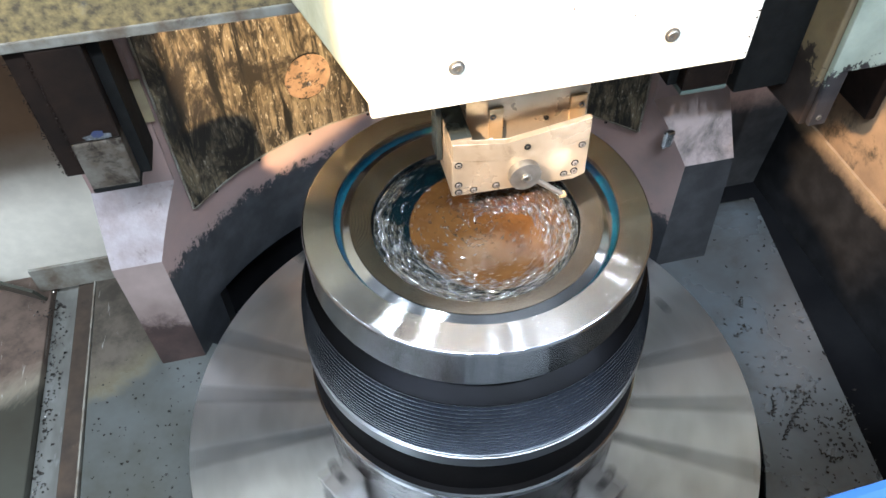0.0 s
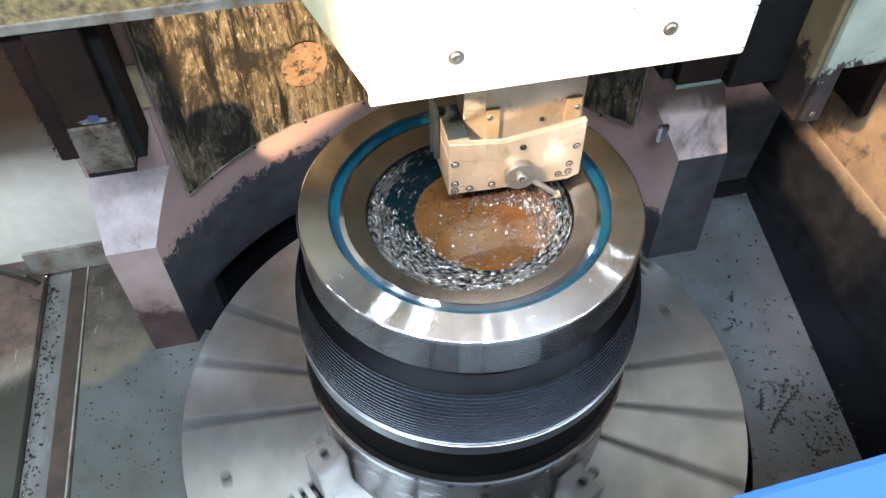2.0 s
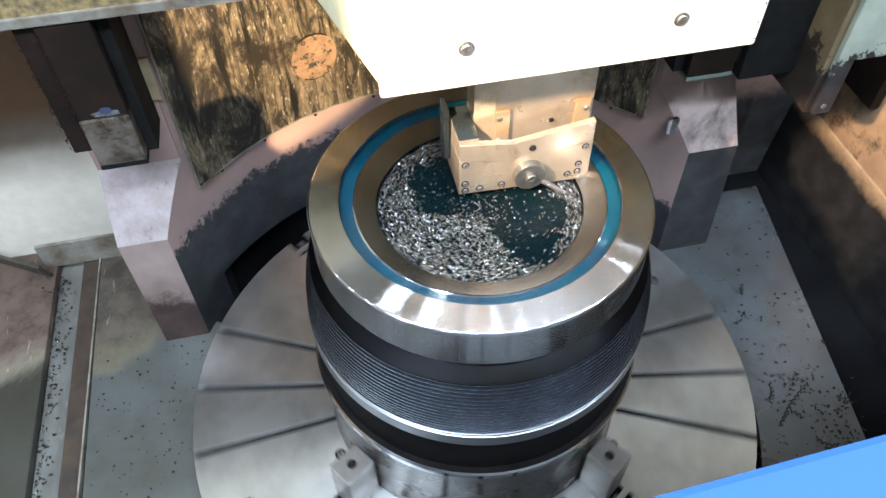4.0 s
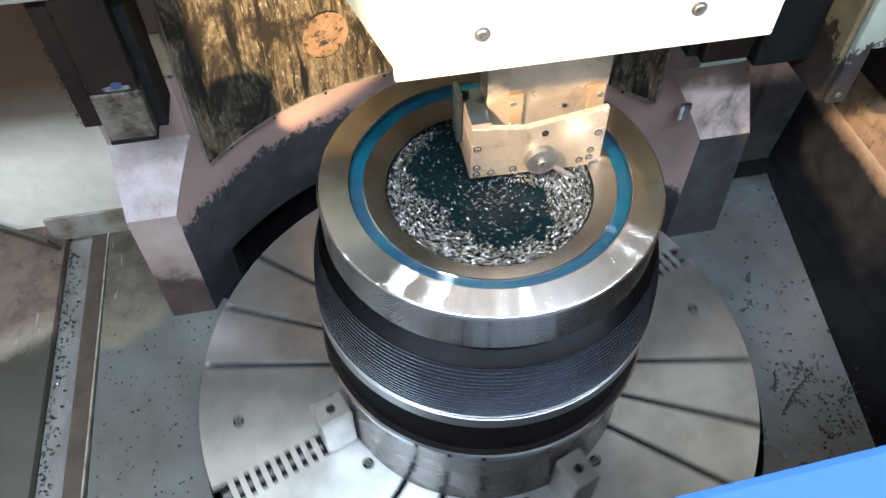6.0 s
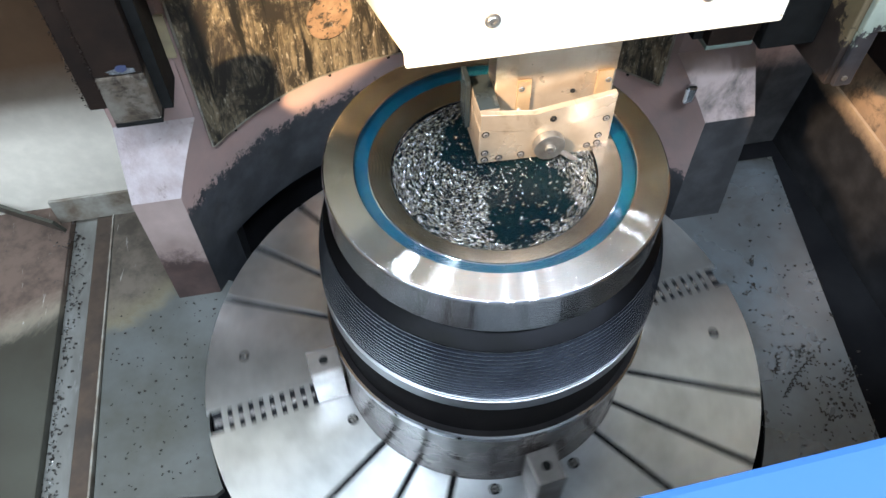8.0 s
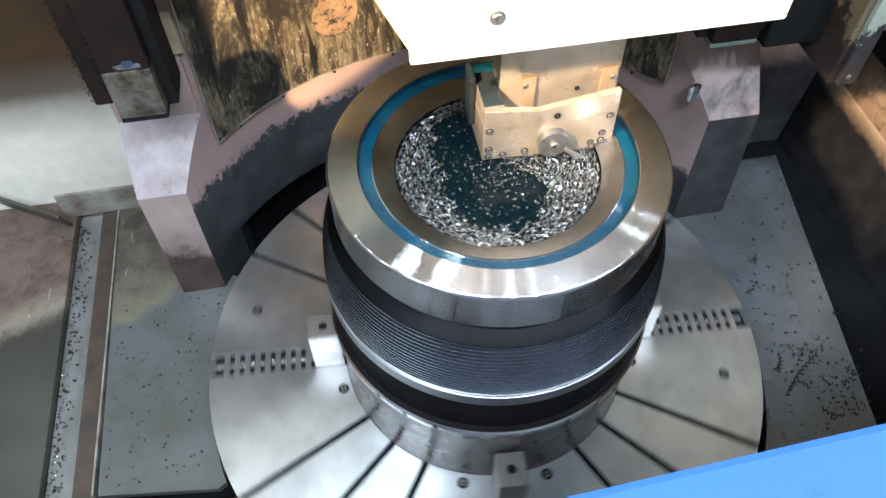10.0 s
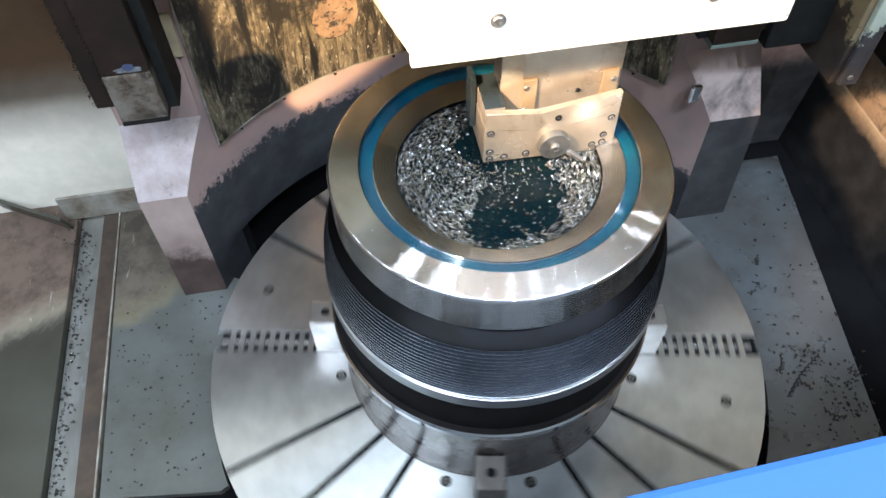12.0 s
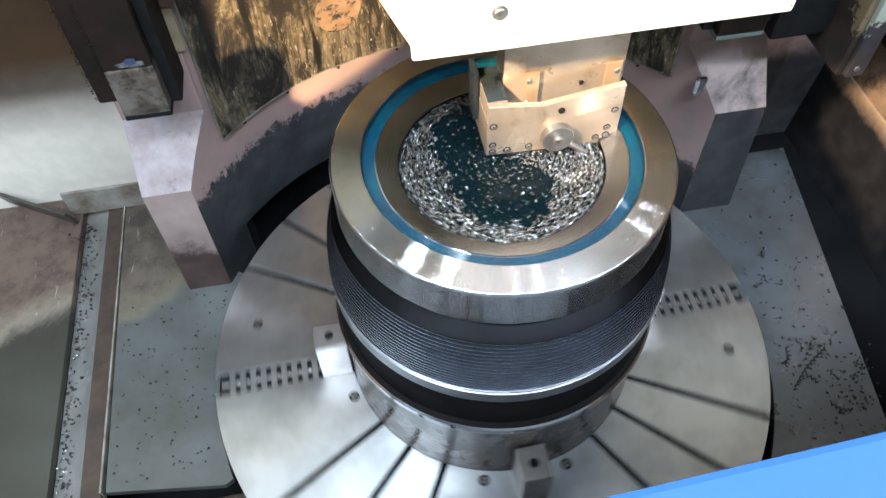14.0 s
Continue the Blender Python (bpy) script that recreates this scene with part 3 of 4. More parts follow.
def guide_post(side):
    """An upright guide bar with a scraped foot, hung before the bed."""
    label = "dark brown guide post with a scraped steel foot" if side < 0 else "dark guide post with a teal-edged foot"
    post = thing("guide_post", label, "post", "guide posts beside the bed")
    x0, x1 = (-0.422, -0.366) if side < 0 else (0.338, 0.404)
    part("bar", box(x0, x1, 0.20, 0.262, 0.404, 0.528, 0.003), POST, post)
    part("foot", box(x0, x1, 0.199, 0.262, 0.334, 0.4035, 0.003), FOOT if side < 0 else POST, post, "scraped pale foot block" if side < 0 else "")
    part("foot_plate", box(x0, x1, 0.200, 0.262, 0.327, 0.3335, 0.001), HOLE if side < 0 else TEAL_EDGE, post)
    part("back_plate", box(x0 - 0.022, x0 - 0.0005, 0.205, 0.262, 0.355, 0.528, 0.002) if side < 0 else box(x1 + 0.0005, x1 + 0.012, 0.21, 0.262, 0.34, 0.528, 0.002), POST, post)
    # black strip put where the bar has a dark side face and gap
    part("gap_strip", box(x1 + 0.0005, x1 + 0.014, 0.215, 0.272, 0.335, 0.528, 0.001) if side < 0 else box(x0 - 0.014, x0 - 0.0005, 0.215, 0.272, 0.335, 0.528, 0.001), HOLE, post, "black strip for the dark gap beside the bar")
    if side < 0:
        for x0, x1, z0, z1, tone, note in ((-0.406, -0.371, 0.4065, 0.4150, PALE, "pale smear of old marking paint"), (-0.396, -0.380, 0.4085, 0.4205, INK, "blue dab of marking paint")):
            b = bmesh.new()
            bmesh.ops.create_circle(b, cap_ends=True, radius=1.0, segments=14)
            rnd = random.Random(int(1000 * (x1 - x0)))
            for v in b.verts:
                k = rnd.uniform(0.7, 1.1)
                v.co = ((x0 + x1) / 2 + k * v.co.x * (x1 - x0) / 2, 0.1993 if tone is PALE else 0.1990, (z0 + z1) / 2 + k * v.co.y * (z1 - z0) / 2)
            part("paint_dab", b, tone, post, note)
    return post


guide_post(-1)
guide_post(1)
hang = thing("door_post", "dark door post with flaking pale paint", "post")
part("column", box(0.50, 0.534, 0.15, 0.25, 0.283, 0.88, 0.003), TANPEEL, hang)
part("flaked_strip", box(0.508, 0.5335, 0.1405, 0.1495, 0.286, 0.3715, 0.002), PALEPEEL, hang, "dark strip below the flakes")
part("flaked_plate", box(0.508, 0.60, 0.140, 0.1495, 0.372, 0.88, 0.002), PALEPEEL, hang, "plate with large pale paint flakes")
part("black_cover", box(0.418, 0.4995, 0.20, 0.274, 0.315, 0.528, 0.004), HOLE, hang, "black cover")
hexbolt((0.519, 0.1403, 0.30), 0.004, (0, -1, 0), hang)
# black plate over the near-black patch on the wall
stop = thing("black_wall_plate", "black plate on the cream wall", "door stop")
part("plate", box(0.694, 0.7116, 0.227, 0.302, 0.19, 0.86, 0.003), POST, stop)

guard = thing("front_guard", "bright blue painted guard rail in front of the chuck", "guard")
part("top_rail", box(-1.44, 0.705, -0.30, 0.0, -0.006, 0.0, 0.002), BLUE, guard)
part("bracket", box(0.66, 0.705, -0.06, -0.01, -0.30, -0.0065, 0.003), BLUE, guard)
guard.matrix_world = pose(0, -0.483, 0.82, 0, 0, 2.2)

# ------------------------------------------------------------------ tool head and tool


def tool_head():
    head = thing("crosshead", "cream-white painted crosshead casting with yellowed sides", "crosshead")
    b = prism([(-0.090, -0.012), (0.257, -0.012), (0.333, 0.22), (0.340, 0.30), (-0.158, 0.30), (-0.150, 0.22)], 0.549, 1.05)
    bmesh.ops.bevel(b, geom=b.edges[:], offset=0.006, segments=3, affect="EDGES", profile=0.6)
    part("casting", b, SIDE, head, "yellowed casting with chipped edges", smooth=True)
    part("front_cover", box(-0.091, 0.258, -0.020, -0.0125, 0.544, 1.05, 0.003), WHITE, head, "cream-white front cover")
    for x, z in ((-0.0158, 0.5845), (0.1761, 0.5837)):
        part("washer", rod((x, -0.0195, z), (x, -0.0215, z), 0.0070, n=24), BOLT, head)
        hexbolt((x, -0.0215, z), 0.0051, (0, -1, 0), head)
    rnd = random.Random(21)
    b = bmesh.new()
    marks = [(-0.022, 0.629, 1.3), (-0.027, 0.6316, 0.6), (0.0825, 0.623, 1.5), (0.070, 0.6057, 1.0), (0.083, 0.606, 0.8), (0.103, 0.6025, 1.1), (0.107, 0.5936, 1.2),
             (0.138, 0.6085, 1.3), (0.124, 0.611, 0.9), (0.173, 0.5726, 0.8), (0.135, 0.6105, 0.8), (0.0815, 0.6205, 0.7)]
    marks += [(rnd.uniform(-0.08, 0.25), 0.5475 + abs(rnd.gauss(0, 0.0012)), rnd.uniform(0.4, 1.3)) for k in range(26)]
    marks += [(0.2545 + rnd.gauss(0, 0.001), rnd.uniform(0.548, 0.60), rnd.uniform(0.6, 1.6)) for k in range(14)]
    for x, z, s in marks:
        lean = rnd.uniform(0, 3.1)
        ring = [(0.0011 * s * rnd.uniform(0.6, 1.3) * math.cos(0.9 * k), 0.00055 * s * rnd.uniform(0.6, 1.3) * math.sin(0.9 * k)) for k in range(7)]
        b.faces.new([b.verts.new((x + u * math.cos(lean) - v * math.sin(lean), -0.0203, z + u * math.sin(lean) + v * math.cos(lean))) for u, v in ring])
    tagged(part("paint_chips", b, FLAKED, head), "dark chips knocked out of the paint", kind="stuff")
    return head


HEAD = tool_head()


def tool_block():
    tool = thing("tool_post", "ground steel tool post with a round clamp disc", "tool post")
    part("ram", box(0.012, 0.134, 0.052, 0.070, 0.44, 0.62, 0.003), TOOL, tool)
    plan = [(0.027, 0.030), (0.131, 0.030), (0.135, 0.040), (0.135, 0.072), (0.008, 0.072), (0.008, 0.042)]
    part("holder", prism(plan, 0.4268, 0.60, 0.0), TOOL, tool, "bevelled steel holder")
    part("gib_strip", box(0.027, 0.042, 0.0265, 0.0296, 0.427, 0.471, 0.001), BRASS, tool, "tan gib strip")
    part("gib_strip", box(0.111, 0.128, 0.0265, 0.0296, 0.427, 0.471, 0.001), BRASS, tool, "tan gib strip")
    part("upper_jaw", slab([(-0.014, 0.4274), (0.039, 0.4182), (0.0735, 0.4174), (0.129, 0.4289), (0.129, 0.4548), (0.060, 0.4432), (0.043, 0.4398), (-0.014, 0.4493)], 0.0094, 0.0165, 0.0006), TOOL, tool, "wedge-shaped upper jaw")
    part("jaw_shoulder", box(-0.014, 0.0075, 0.0168, 0.070, 0.4274, 0.4490, 0.001), TOOL, tool)
    low = slab([(-0.0145, 0.379), (0.117, 0.3738), (0.1225, 0.3775), (0.130, 0.3790), (0.1295, 0.4284), (0.0735, 0.4169), (0.039, 0.4177), (-0.0145, 0.4269)], 0.010, 0.068, 0.0006)
    part("lower_jaw", low, TOOL, tool)
    part("side_plate", box(-0.021, -0.0155, 0.05, 0.075, 0.395, 0.460, 0.001), TOOLD, tool, "dark oiled side plate")
    part("top_shim", box(-0.0135, 0.0075, 0.0168, 0.0695, 0.4491, 0.4498, 0.0003), TOOLD, tool, "dark oiled top")
    part("clamp_disc", rod((0.061, 0.0105, 0.397), (0.061, 0.001, 0.397), 0.0172, n=40, bevel=0.0012), BOLT, tool, "round grey clamp disc")
    hexbolt((0.061, -0.0002, 0.397), 0.0055, (0, -1, 0), tool)
    part("boring_bar", rod((0.074, 0.004, 0.388), (0.102, -0.002, 0.366), 0.0032, 0.0028, 14, 0.0006), JAW, tool, "slender steel cutting bar")
    part("insert", box(0.099, 0.106, -0.005, 0.002, 0.3635, 0.3675, 0.0006), BRASS, tool, "small carbide tip")
    for x, z in ((-0.008, 0.421), (-0.008, 0.394), (-0.008, 0.384), (0.008, 0.384), (0.032, 0.385), (0.054, 0.383), (0.106, 0.384), (0.117, 0.386), (0.117, 0.397), (0.122, 0.421)):
        part("screw_recess", rod((x, 0.0105, z), (x, 0.0096, z), 0.0041, n=18), HOLE, tool)
        hexbolt((x, 0.0096, z), 0.0029, (0, -1, 0), tool, "cap_screw", JAW)
    hexbolt((0.063, 0.0094, 0.4315), 0.0036, (0, -1, 0), tool, "cap_screw", HOLE)
    for x, z in ((0.031, 0.4616), (0.030, 0.4328), (0.123, 0.459), (0.1225, 0.4328)):
        hexbolt((x, 0.0265, z), 0.0032, (0, -1, 0), tool, "gib_screw")
    hexbolt((0.0877, 0.0298, 0.4472), 0.0026, (0, -1, 0), tool, "dowel", HOLE)
    return tool


TOOLPOST = tool_block()

# ------------------------------------------------------------------ chuck


def chuck():
    ck = thing("chuck", "large four-jaw chuck with slotted steel face", "chuck")
    # shallow black floor under the face: the slots' shade is painted
    part("body", spun([(0.001, -0.0042), (0.392, -0.0042), (0.394, -0.010), (0.394, -0.13), (0.001, -0.13)], 96), PIT, ck, smooth=True)
    gaps = sorted([(90 * q + d, 0.017 if d == 0 else 0.0048) for q in range(4) for d in (0, 30, 45, 60)])
    for i, (g0, w0) in enumerate(gaps):
        g1, w1 = gaps[(i + 1) % len(gaps)]
        if g1 < g0:
            g1 += 360
        a0, a1 = radians(g0), radians(g1)
        r0, r1 = 0.14, 0.400
        pts = []
        s0, e0 = a0 + math.asin(w0 / r1), a1 - math.asin(w1 / r1)
        s1, e1 = a0 + math.asin(w0 / r0), a1 - math.asin(w1 / r0)
        m = 8
        pts += [(r1 * math.cos(s0 + (e0 - s0) * k / m), r1 * math.sin(s0 + (e0 - s0) * k / m)) for k in range(m + 1)]
        pts += [(r0 * math.cos(e1 + (s1 - e1) * k / 3), r0 * math.sin(e1 + (s1 - e1) * k / 3)) for k in range(4)]
        part("face_segment", prism(pts, -0.0040, 0.0), CHUCK, ck)
    for q in range(4):
        spin = Matrix.Rotation(radians(90 * q), 4, "Z")
        b = box(0.15, 0.392, -0.0168, 0.0168, -0.0236, -0.0036)
        bmesh.ops.transform(b, matrix=spin, verts=b.verts)
        part("channel", b, PIT, ck, "dark jaw channel")
        for k in range(9):
            r = 0.258 + 0.0147 * k
            b = box(r - 0.0039, r + 0.0039, -0.0166, 0.0166, -0.0035, -0.0008)
            bmesh.ops.transform(b, matrix=spin, verts=b.verts)
            part("rack_tooth", b, CHUCK, ck)
        part("lead_screw", rod(spin @ Vector((0.25, 0, -0.0052)), spin @ Vector((0.391, 0, -0.0052)), 0.0036, n=12), JAW, ck)
        b = box(0.204, 0.247, -0.0185, 0.0185, 0.0005, 0.083, 0.002)
        bmesh.ops.transform(b, matrix=spin, verts=b.verts)
        jaw = part("jaw", b, JAW, ck, "square steel jaw with a bolt hole")
        b = box(0.2045, 0.2465, -0.0160, 0.0160, -0.0034, 0.0004)
        bmesh.ops.transform(b, matrix=spin, verts=b.verts)
        part("jaw_slide", b, BOLT, jaw)
        # flat black disc: the shade inside the hole is painted
        part("jaw_hole", rod(spin @ Vector((0.226, 0, 0.080)), spin @ Vector((0.226, 0, 0.0834)), 0.0062, n=20), HOLE, jaw)
        for d, r in ((15, 0.215), (-15, 0.215), (-15, 0.347)):
            a = radians(90 * q + d)
            part("face_hole", rod((r * math.cos(a), r * math.sin(a), -0.003), (r * math.cos(a), r * math.sin(a), 0.0004), 0.0076, n=20), HOLE, ck)
            hexbolt((r * math.cos(a), r * math.sin(a), 0.0004), 0.0045, (0, 0, 1), ck, "face_bolt", BOLT)
    return ck


CHUCKOB = chuck()

# ------------------------------------------------------------------ workpiece


def workpiece():
    wp = thing("workpiece", "turned steel drum with bright rim and dark ribbed flank", "workpiece")
    prof = [(0.172, 0.345), (0.1805, 0.345), (0.182, 0.347)] + grooved(0.182, 0.3475, 0.182, 0.3932, 30, 0.30)
    prof += [(0.182, 0.3936), (0.1812, 0.3952)] + grooved(0.1797, 0.3962, 0.1490, 0.3972, 28, 0.50)
    prof += [(0.1480, 0.3960), (0.1474, 0.3845), (0.1330, 0.3895)]
    part("rim", spun(prof, 160), STEEL, wp, "bright turned rim with fine feed marks", smooth=True)
    prof = [(0.1331, 0.3894)] + grooved(0.1328, 0.3908, 0.1110, 0.3812, 15, 0.55) + [(0.1105, 0.3805), (0.1100, 0.36)]
    part("inner_lip", spun(prof, 128), INNER, wp, "stepped inner lip with turning rings", smooth=True)
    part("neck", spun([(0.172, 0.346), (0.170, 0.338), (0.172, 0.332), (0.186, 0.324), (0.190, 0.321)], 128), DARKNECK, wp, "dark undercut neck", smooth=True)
    prof = []
    n = 15
    for k in range(n):
        z = 0.3205 - k * (0.3205 - 0.243) / n
        r = 0.190 + 0.0125 * math.sin(math.pi / 2 * min(1.0, (k + 0.5) / n * 1.1))
        dz = (0.3205 - 0.243) / n
        prof += [(r, z), (r, z - 0.22 * dz), (r - 0.0020, z - 0.36 * dz), (r - 0.0020, z - 0.90 * dz)]
    prof += [(0.2030, 0.2428)]
    b = spun(prof, 128)
    b.faces.index_update()
    for f in b.faces:
        k = f.index // 128
        f.material_index = 1 if k % 4 == 0 else 0
    part("ribbed_flank", b, [BLACKSTEEL, RIB], wp, "dark flank cut with fine rings", smooth=True)
    part("bright_band", spun([(0.2030, 0.2428), (0.2042, 0.2420), (0.2042, 0.2400), (0.2026, 0.2390), (0.2026, 0.2368), (0.2042, 0.2360), (0.2042, 0.2185), (0.2030, 0.2175)], 128), BAND, wp, "bright ring band", smooth=True)
    part("dark_groove", spun([(0.2030, 0.2175), (0.1985, 0.2160), (0.1985, 0.1500), (0.2050, 0.1480)], 128), SOOT, wp, "wide black groove", smooth=True)
    part("lower_lip", spun([(0.2050, 0.1480), (0.2074, 0.1460), (0.2078, 0.1420), (0.2074, 0.1375), (0.2045, 0.1350)], 128), STEEL, wp, "polished lower lip", smooth=True)
    part("base_ring", spun([(0.2045, 0.1350), (0.2015, 0.125), (0.2015, 0.012), (0.2030, 0.002)], 128), BASE, wp, "grey base ring", smooth=True)
    # domed floor of the hollow, set a little off the axis
    b = spun([(0.001, 0.3732), (0.03, 0.3730), (0.06, 0.3724), (0.09, 0.3715), (0.1099, 0.3705)], 72)
    for v in b.verts:
        v.co.z += 0.007 * (v.co.x * math.cos(radians(GAP)) + v.co.y * math.sin(radians(GAP))) * -1.0
    part("hollow_floor", b, SEDIMENT, wp, "rust-orange sediment on the hollow floor", smooth=True)
    return wp


GAP = 224.0
WORK = workpiece()

film = tagged(part("coolant_ring", spun(grooved(0.1473, 0.0, 0.1325, 0.0, 9, 0.30), 128), FILM, smooth=True), "glossy blue coolant ring in the rim groove", "coolant", kind="stuff")
pool = tagged(part("coolant_pool", spun([(0.001, 0.0), (0.05, 0.0), (0.1098, 0.0)], 96), COOLANT, smooth=True), "dark teal coolant pool filling the hollow", "coolant", kind="stuff")


def flakes(name, spots, material, size, seed, lift, label, category, slim=(0.28, 0.55)):
    """Many small curled chips, one joined mesh."""
    rnd = random.Random(seed)
    verts, faces = [], []
    for x, y, z in spots:
        s = size * rnd.uniform(0.55, 1.35)
        w = s * rnd.uniform(*slim)
        m = Euler((rnd.uniform(-0.6, 0.6), rnd.uniform(-0.6, 0.6), rnd.uniform(0, 6.28))).to_matrix()
        curl = rnd.uniform(0.1, 0.45) * s
        base = len(verts)
        for u, hgt in ((-0.5, curl), (-0.17, 0.0), (0.17, 0.0), (0.5, curl)):
            for v in (-0.5, 0.5):
                p = m @ Vector((u * s, v * w * (1 - 0.5 * abs(u)), hgt))
                verts.append((x + p.x, y + p.y, z + lift + abs(p.z)))
        for k in range(3):
            a = base + 2 * k
            faces.append((a, a + 2, a + 3, a + 1))
    me = bpy.data.meshes.new(name)
    me.from_pydata(verts, [], faces)
    me.materials.append(material)
    ob = new(name, me)
    return tagged(ob, label, category, kind="stuff")


# the chips leave a comma-shaped pool open: its reach in metres at each bearing in degrees
OPEN_POOL = [(0, 0.089), (18, 0.087), (34, 0.073), (54, 0.060), (66, 0.044), (82, 0.020), (105, 0.014), (140, 0.014), (150, 0.030), (157, 0.085), (165, 0.104),
             (182, 0.106), (200, 0.097), (220, 0.094), (240, 0.080), (258, 0.064), (285, 0.060), (304, 0.073), (326, 0.079), (342, 0.090), (360, 0.089)]
rnd = random.Random(7)
spots = []
while len(spots) < 7200:
    r, a = 0.1085 * math.sqrt(rnd.random()), rnd.uniform(0, 2 * math.pi)
    edge = float(np.interp(math.degrees(a), [p[0] for p in OPEN_POOL], [p[1] for p in OPEN_POOL])) + 0.003 * math.sin(9 * a) + 0.002 * math.sin(23 * a)
    dense = min(1.0, max(0.16 if r < 0.035 else 0.05, 0.5 + (r - edge) / 0.016))
    if r > 0.104:
        dense = max(dense, 0.35)
    if rnd.random() < dense:
        spots.append((r * math.cos(a), r * math.sin(a), 0.0017 + 0.004 * max(0, (r - 0.08) / 0.03) * rnd.random()))
CHIPS = flakes("floating_chips", spots, CHIP, 0.0024, 3, 0.0, "bright curled steel chips swirling on the coolant", "metal chips")

spots = []
rnd = random.Random(11)
while len(spots) < 400:
    x, y = rnd.uniform(0.30, 0.62), rnd.uniform(-0.55, 0.31)
    if math.hypot(x, y) > 0.435 and x < 0.59 + 0.16 * (y - 0.05) and not (y > 0.2 and x < 0.46):
        if rnd.random() < 0.25 + 0.75 * (y < 0.08):
            spots.append((x, y, TZ))
for k in range(130):
    a, d = rnd.uniform(0, 6.28), abs(rnd.gauss(0, 0.022))
    cx, cy = rnd.choice(((0.492, -0.075), (0.505, -0.135), (0.545, -0.12), (0.475, 0.05), (0.53, -0.17)))
    spots.append((cx + d * math.cos(a), cy + d * math.sin(a), TZ))
flakes("tray_chips", spots, SWARF, 0.0042, 5, 0.0004, "dark steel chips scattered on the tray", "metal chips", slim=(0.5, 1.0))
spots = []
while len(spots) < 110:
    x, y = rnd.uniform(-0.56, -0.36), rnd.uniform(-0.1, 0.2)
    if math.hypot(x, y) > 0.43:
        spots.append((x, y, TZ))
flakes("tray_chips", spots, SWARF, 0.0036, 6, 0.0004, "a few dark chips on the steel tray", "metal chips", slim=(0.5, 1.0))
spots = [(-0.4445 + rnd.gauss(0, 0.0012), 0.2045, rnd.uniform(0.36, 0.52)) for k in range(90)]
spots += [(-0.4215 + rnd.gauss(0, 0.0012), 0.1995, rnd.uniform(0.36, 0.52)) for k in range(70)]
flakes("post_crust", spots, POST, 0.0022, 9, 0.0, "oily chip crust stuck to the guide post edge", "metal chips", slim=(0.5, 1.0))
spots = [(-0.640 + rnd.gauss(0, 0.0035) + (0.012 if k % 4 == 0 else 0), rnd.uniform(-0.45, 0.40), TZ - 0.0215) for k in range(460)]
spots += [(-0.640 + rnd.gauss(0, 0.02), 0.37 + rnd.gauss(0, 0.02), TZ - 0.004) for k in range(40)]
flakes("channel_chips", spots[::2], SWARF, 0.0044, 18, 0.0005, "dark damp chips lined up in the channel", "metal chips", slim=(0.5, 1.0))
flakes("channel_chips", spots[1::2], CHIP, 0.0036, 8, 0.0004, "bright fine chips lined up in the channel", "metal chips")


def swarf(x0, y0, x1, y1, thick, coils, sway):
    """A coiled ribbon of swarf lying on the tray from one point to the other."""
    curve = bpy.data.curves.new("swarf_curl", "CURVE")
    curve.dimensions, curve.bevel_depth, curve.bevel_resolution = "3D", thick, 1
    sp = curve.splines.new("POLY")
    n = 14 * coils
    sp.points.add(n)
    length = math.hypot(x1 - x0, y1 - y0)
    ux, uy = (x1 - x0) / length, (y1 - y0) / length
    for k in range(n + 1):
        u = k / n
        a = 2 * math.pi * coils * u
        off = 0.0022 * math.cos(a) + sway * math.sin(3.3 * u)
        sp.points[k].co = (x0 + length * u * ux - off * uy, y0 + length * u * uy + off * ux, TZ + 0.0034 + 0.0022 * math.sin(a), 1)
    curve.materials.append(SWARF)
    return tagged(new("swarf_curl", curve), "dark coiled curl of swarf lying on the tray", "swarf", "swarf curls on the tray")


swarf(0.432, -0.144, 0.510, -0.086, 0.0011, 11, 0.004)
swarf(0.453, -0.073, 0.438, -0.104, 0.0010, 5, 0.003)
swarf(0.474, -0.170, 0.500, -0.189, 0.0009, 5, -0.005)
swarf(0.459, -0.123, 0.472, -0.138, 0.0009, 3, 0.002)
swarf(0.4945, 0.106, 0.4885, 0.092, 0.0008, 3, 0.001)

# ------------------------------------------------------------------ what moves
TURNS = [(0.0, -60.0), (0.5, 45.0), (1.0, 141.2), (1.5, 225.3), (2.0, 295.5), (2.5, 354.5), (3.0, 401.0), (5.5, 608.0), (6.0, 649.5), (6.5, 691.0),
         (7.0, 733.0), (7.5, 775.5), (8.0, 817.2), (10.5, 1027.6), (11.0, 1069.6), (11.5, 1112.0), (12.0, 1158.6), (12.5, 1207.0),
         (13.0, 1254.5), (13.5, 1303.0), (14.0, 1350.7)]
HEADWAY = [(0.0, -8.7, 5.9), (1.0, -6.9, 6.2), (3.0, -6.6, 6.4), (5.5, -5.7, 5.0), (6.0, -5.1, 3.1), (6.5, -4.5, 1.8), (7.0, -3.2, 0.0), (8.0, -0.9, 0.3), (10.5, 0.0, 0.0), (14.0, 0.0, 0.0)]
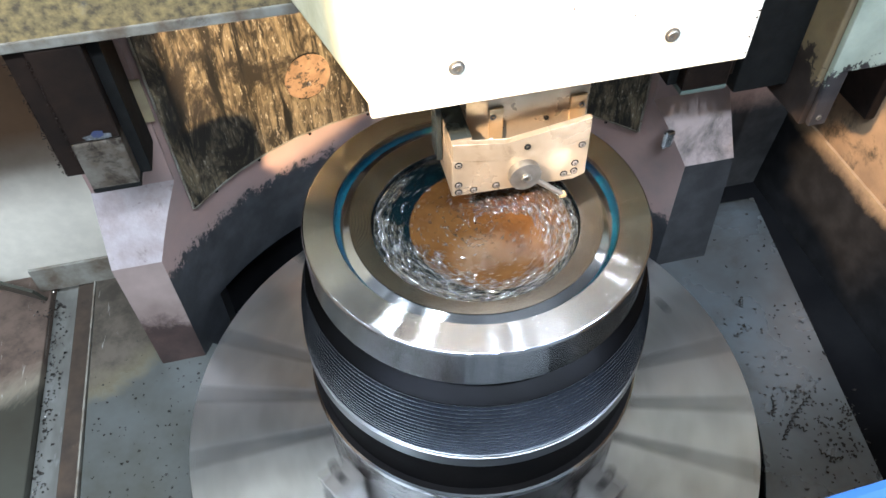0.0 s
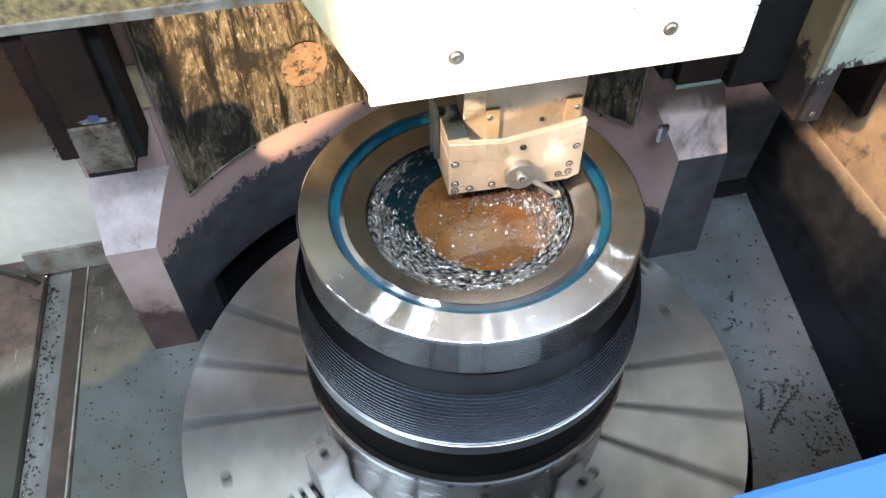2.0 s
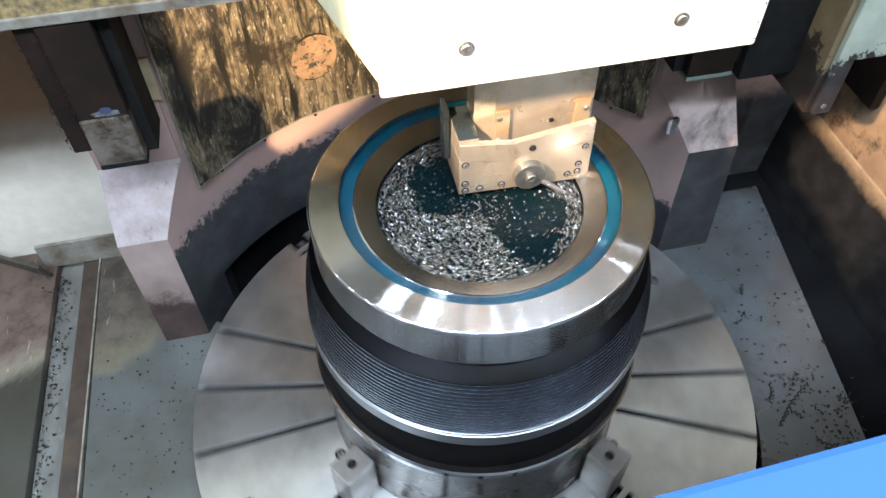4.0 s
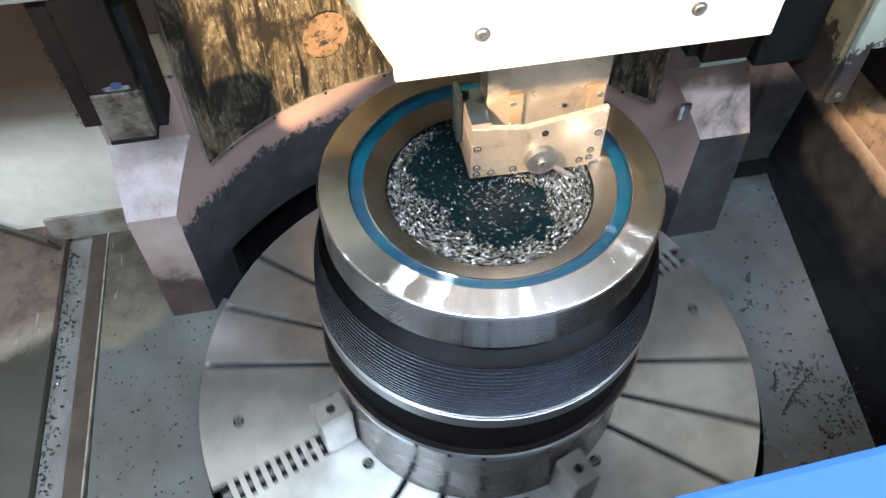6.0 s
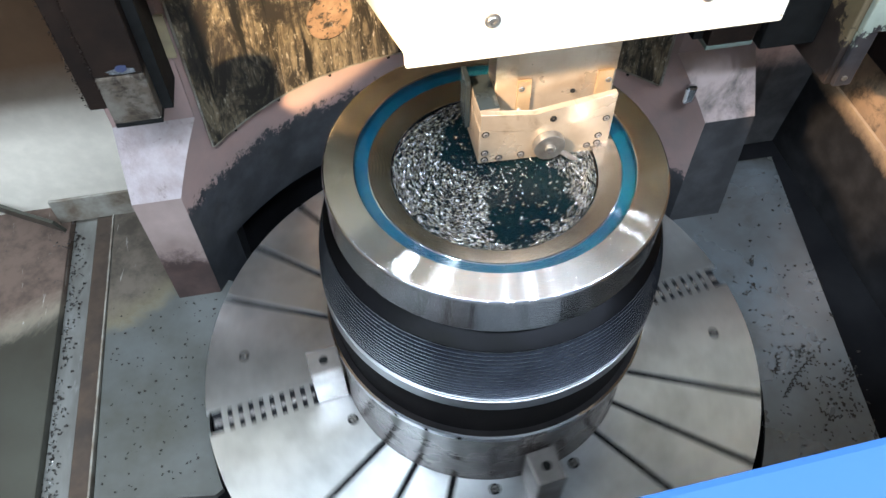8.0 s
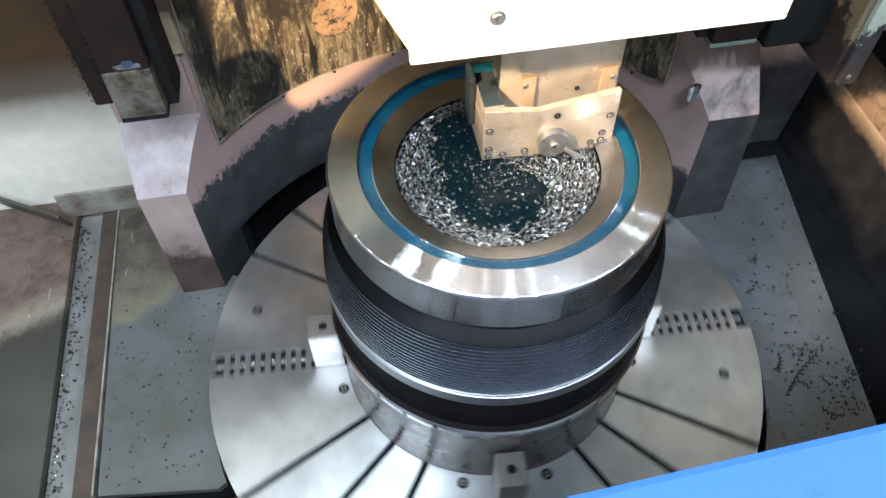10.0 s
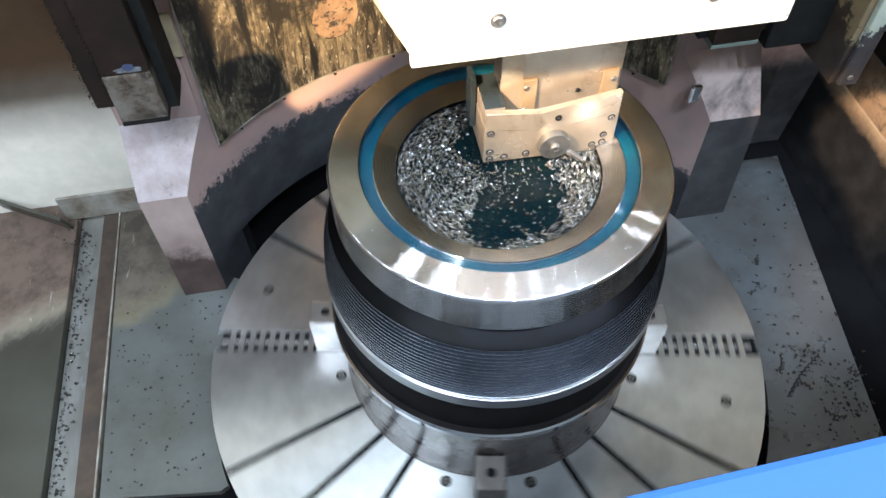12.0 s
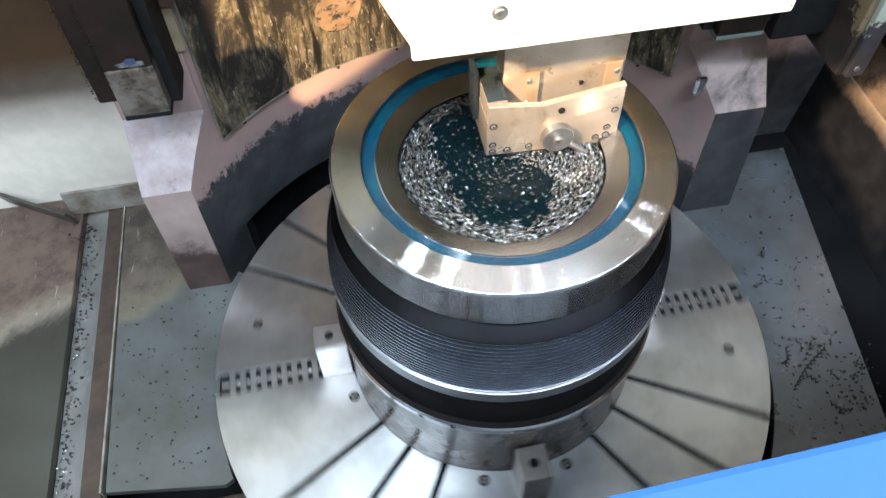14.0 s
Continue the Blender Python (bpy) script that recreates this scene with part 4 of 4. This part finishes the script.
TOOLWAY = [(0.0, -7.8, 29.6), (0.5, -7.2, 29.2), (1.0, -6.2, 28.4), (1.5, -6.2, 22.4), (2.0, -6.2, 16.9), (2.5, -6.1, 11.6), (3.0, -6.0, 5.9), (3.6, -5.8, 4.8), (5.5, -4.8, 4.4), (6.0, -4.3, 2.9), (6.5, -3.7, 1.4),
           (7.0, -2.2, 0.2), (8.0, -0.8, 0.4), (10.5, 0.0, 0.3), (14.0, 0.1, 0.4)]
RING = [(0.0, 0.3862), (1.2, 0.3864), (2.2, 0.3880), (3.0, 0.3888), (5.0, 0.3891), (14.0, 0.3891)]
LEVEL = [(0.0, 0.3716), (2.0, 0.3720), (3.0, 0.37245), (4.2, 0.3734), (5.4, 0.3741), (14.0, 0.3742)]


def angle_at(t):
    """Smooth turning angle between the listed ones (Hermite)."""
    ts, av = [r[0] for r in TURNS], [r[1] for r in TURNS]
    slope = [(av[min(i + 1, len(av) - 1)] - av[max(i - 1, 0)]) / (ts[min(i + 1, len(ts) - 1)] - ts[max(i - 1, 0)]) for i in range(len(ts))]
    i = max(0, min(len(ts) - 2, sum(1 for s in ts if s <= t) - 1))
    h = ts[i + 1] - ts[i]
    u = (t - ts[i]) / h
    return ((2 * u ** 3 - 3 * u ** 2 + 1) * av[i] + (u ** 3 - 2 * u ** 2 + u) * h * slope[i]
            + (-2 * u ** 3 + 3 * u ** 2) * av[i + 1] + (u ** 3 - u ** 2) * h * slope[i + 1])


def level_at(t, rows):
    return float(np.interp(t, [r[0] for r in rows], [r[1] for r in rows]))


def motions():
    steps = [k / 10 for k in range(141)]
    for ob in (CHUCKOB, WORK):
        walk(ob, [(t, pose(0, 0, 0, 0, 0, angle_at(t))) for t in steps])
    walk(CHIPS, [(t, pose(0, 0, level_at(t, LEVEL), 0, 0, angle_at(t))) for t in steps])
    walk(pool, [(t, pose(0, 0, level_at(t, LEVEL), 0, 0, angle_at(t))) for t in steps])
    walk(film, [(t, pose(0, 0, level_at(t, RING), 0, 0, angle_at(t))) for t in steps])
    walk(HEAD, [(t, pose(x / 1000, 0, z / 1000)) for t, x, z in HEADWAY])
    walk(TOOLPOST, [(t, pose(x / 1000, 0, z / 1000)) for t, x, z in TOOLWAY])


motions()
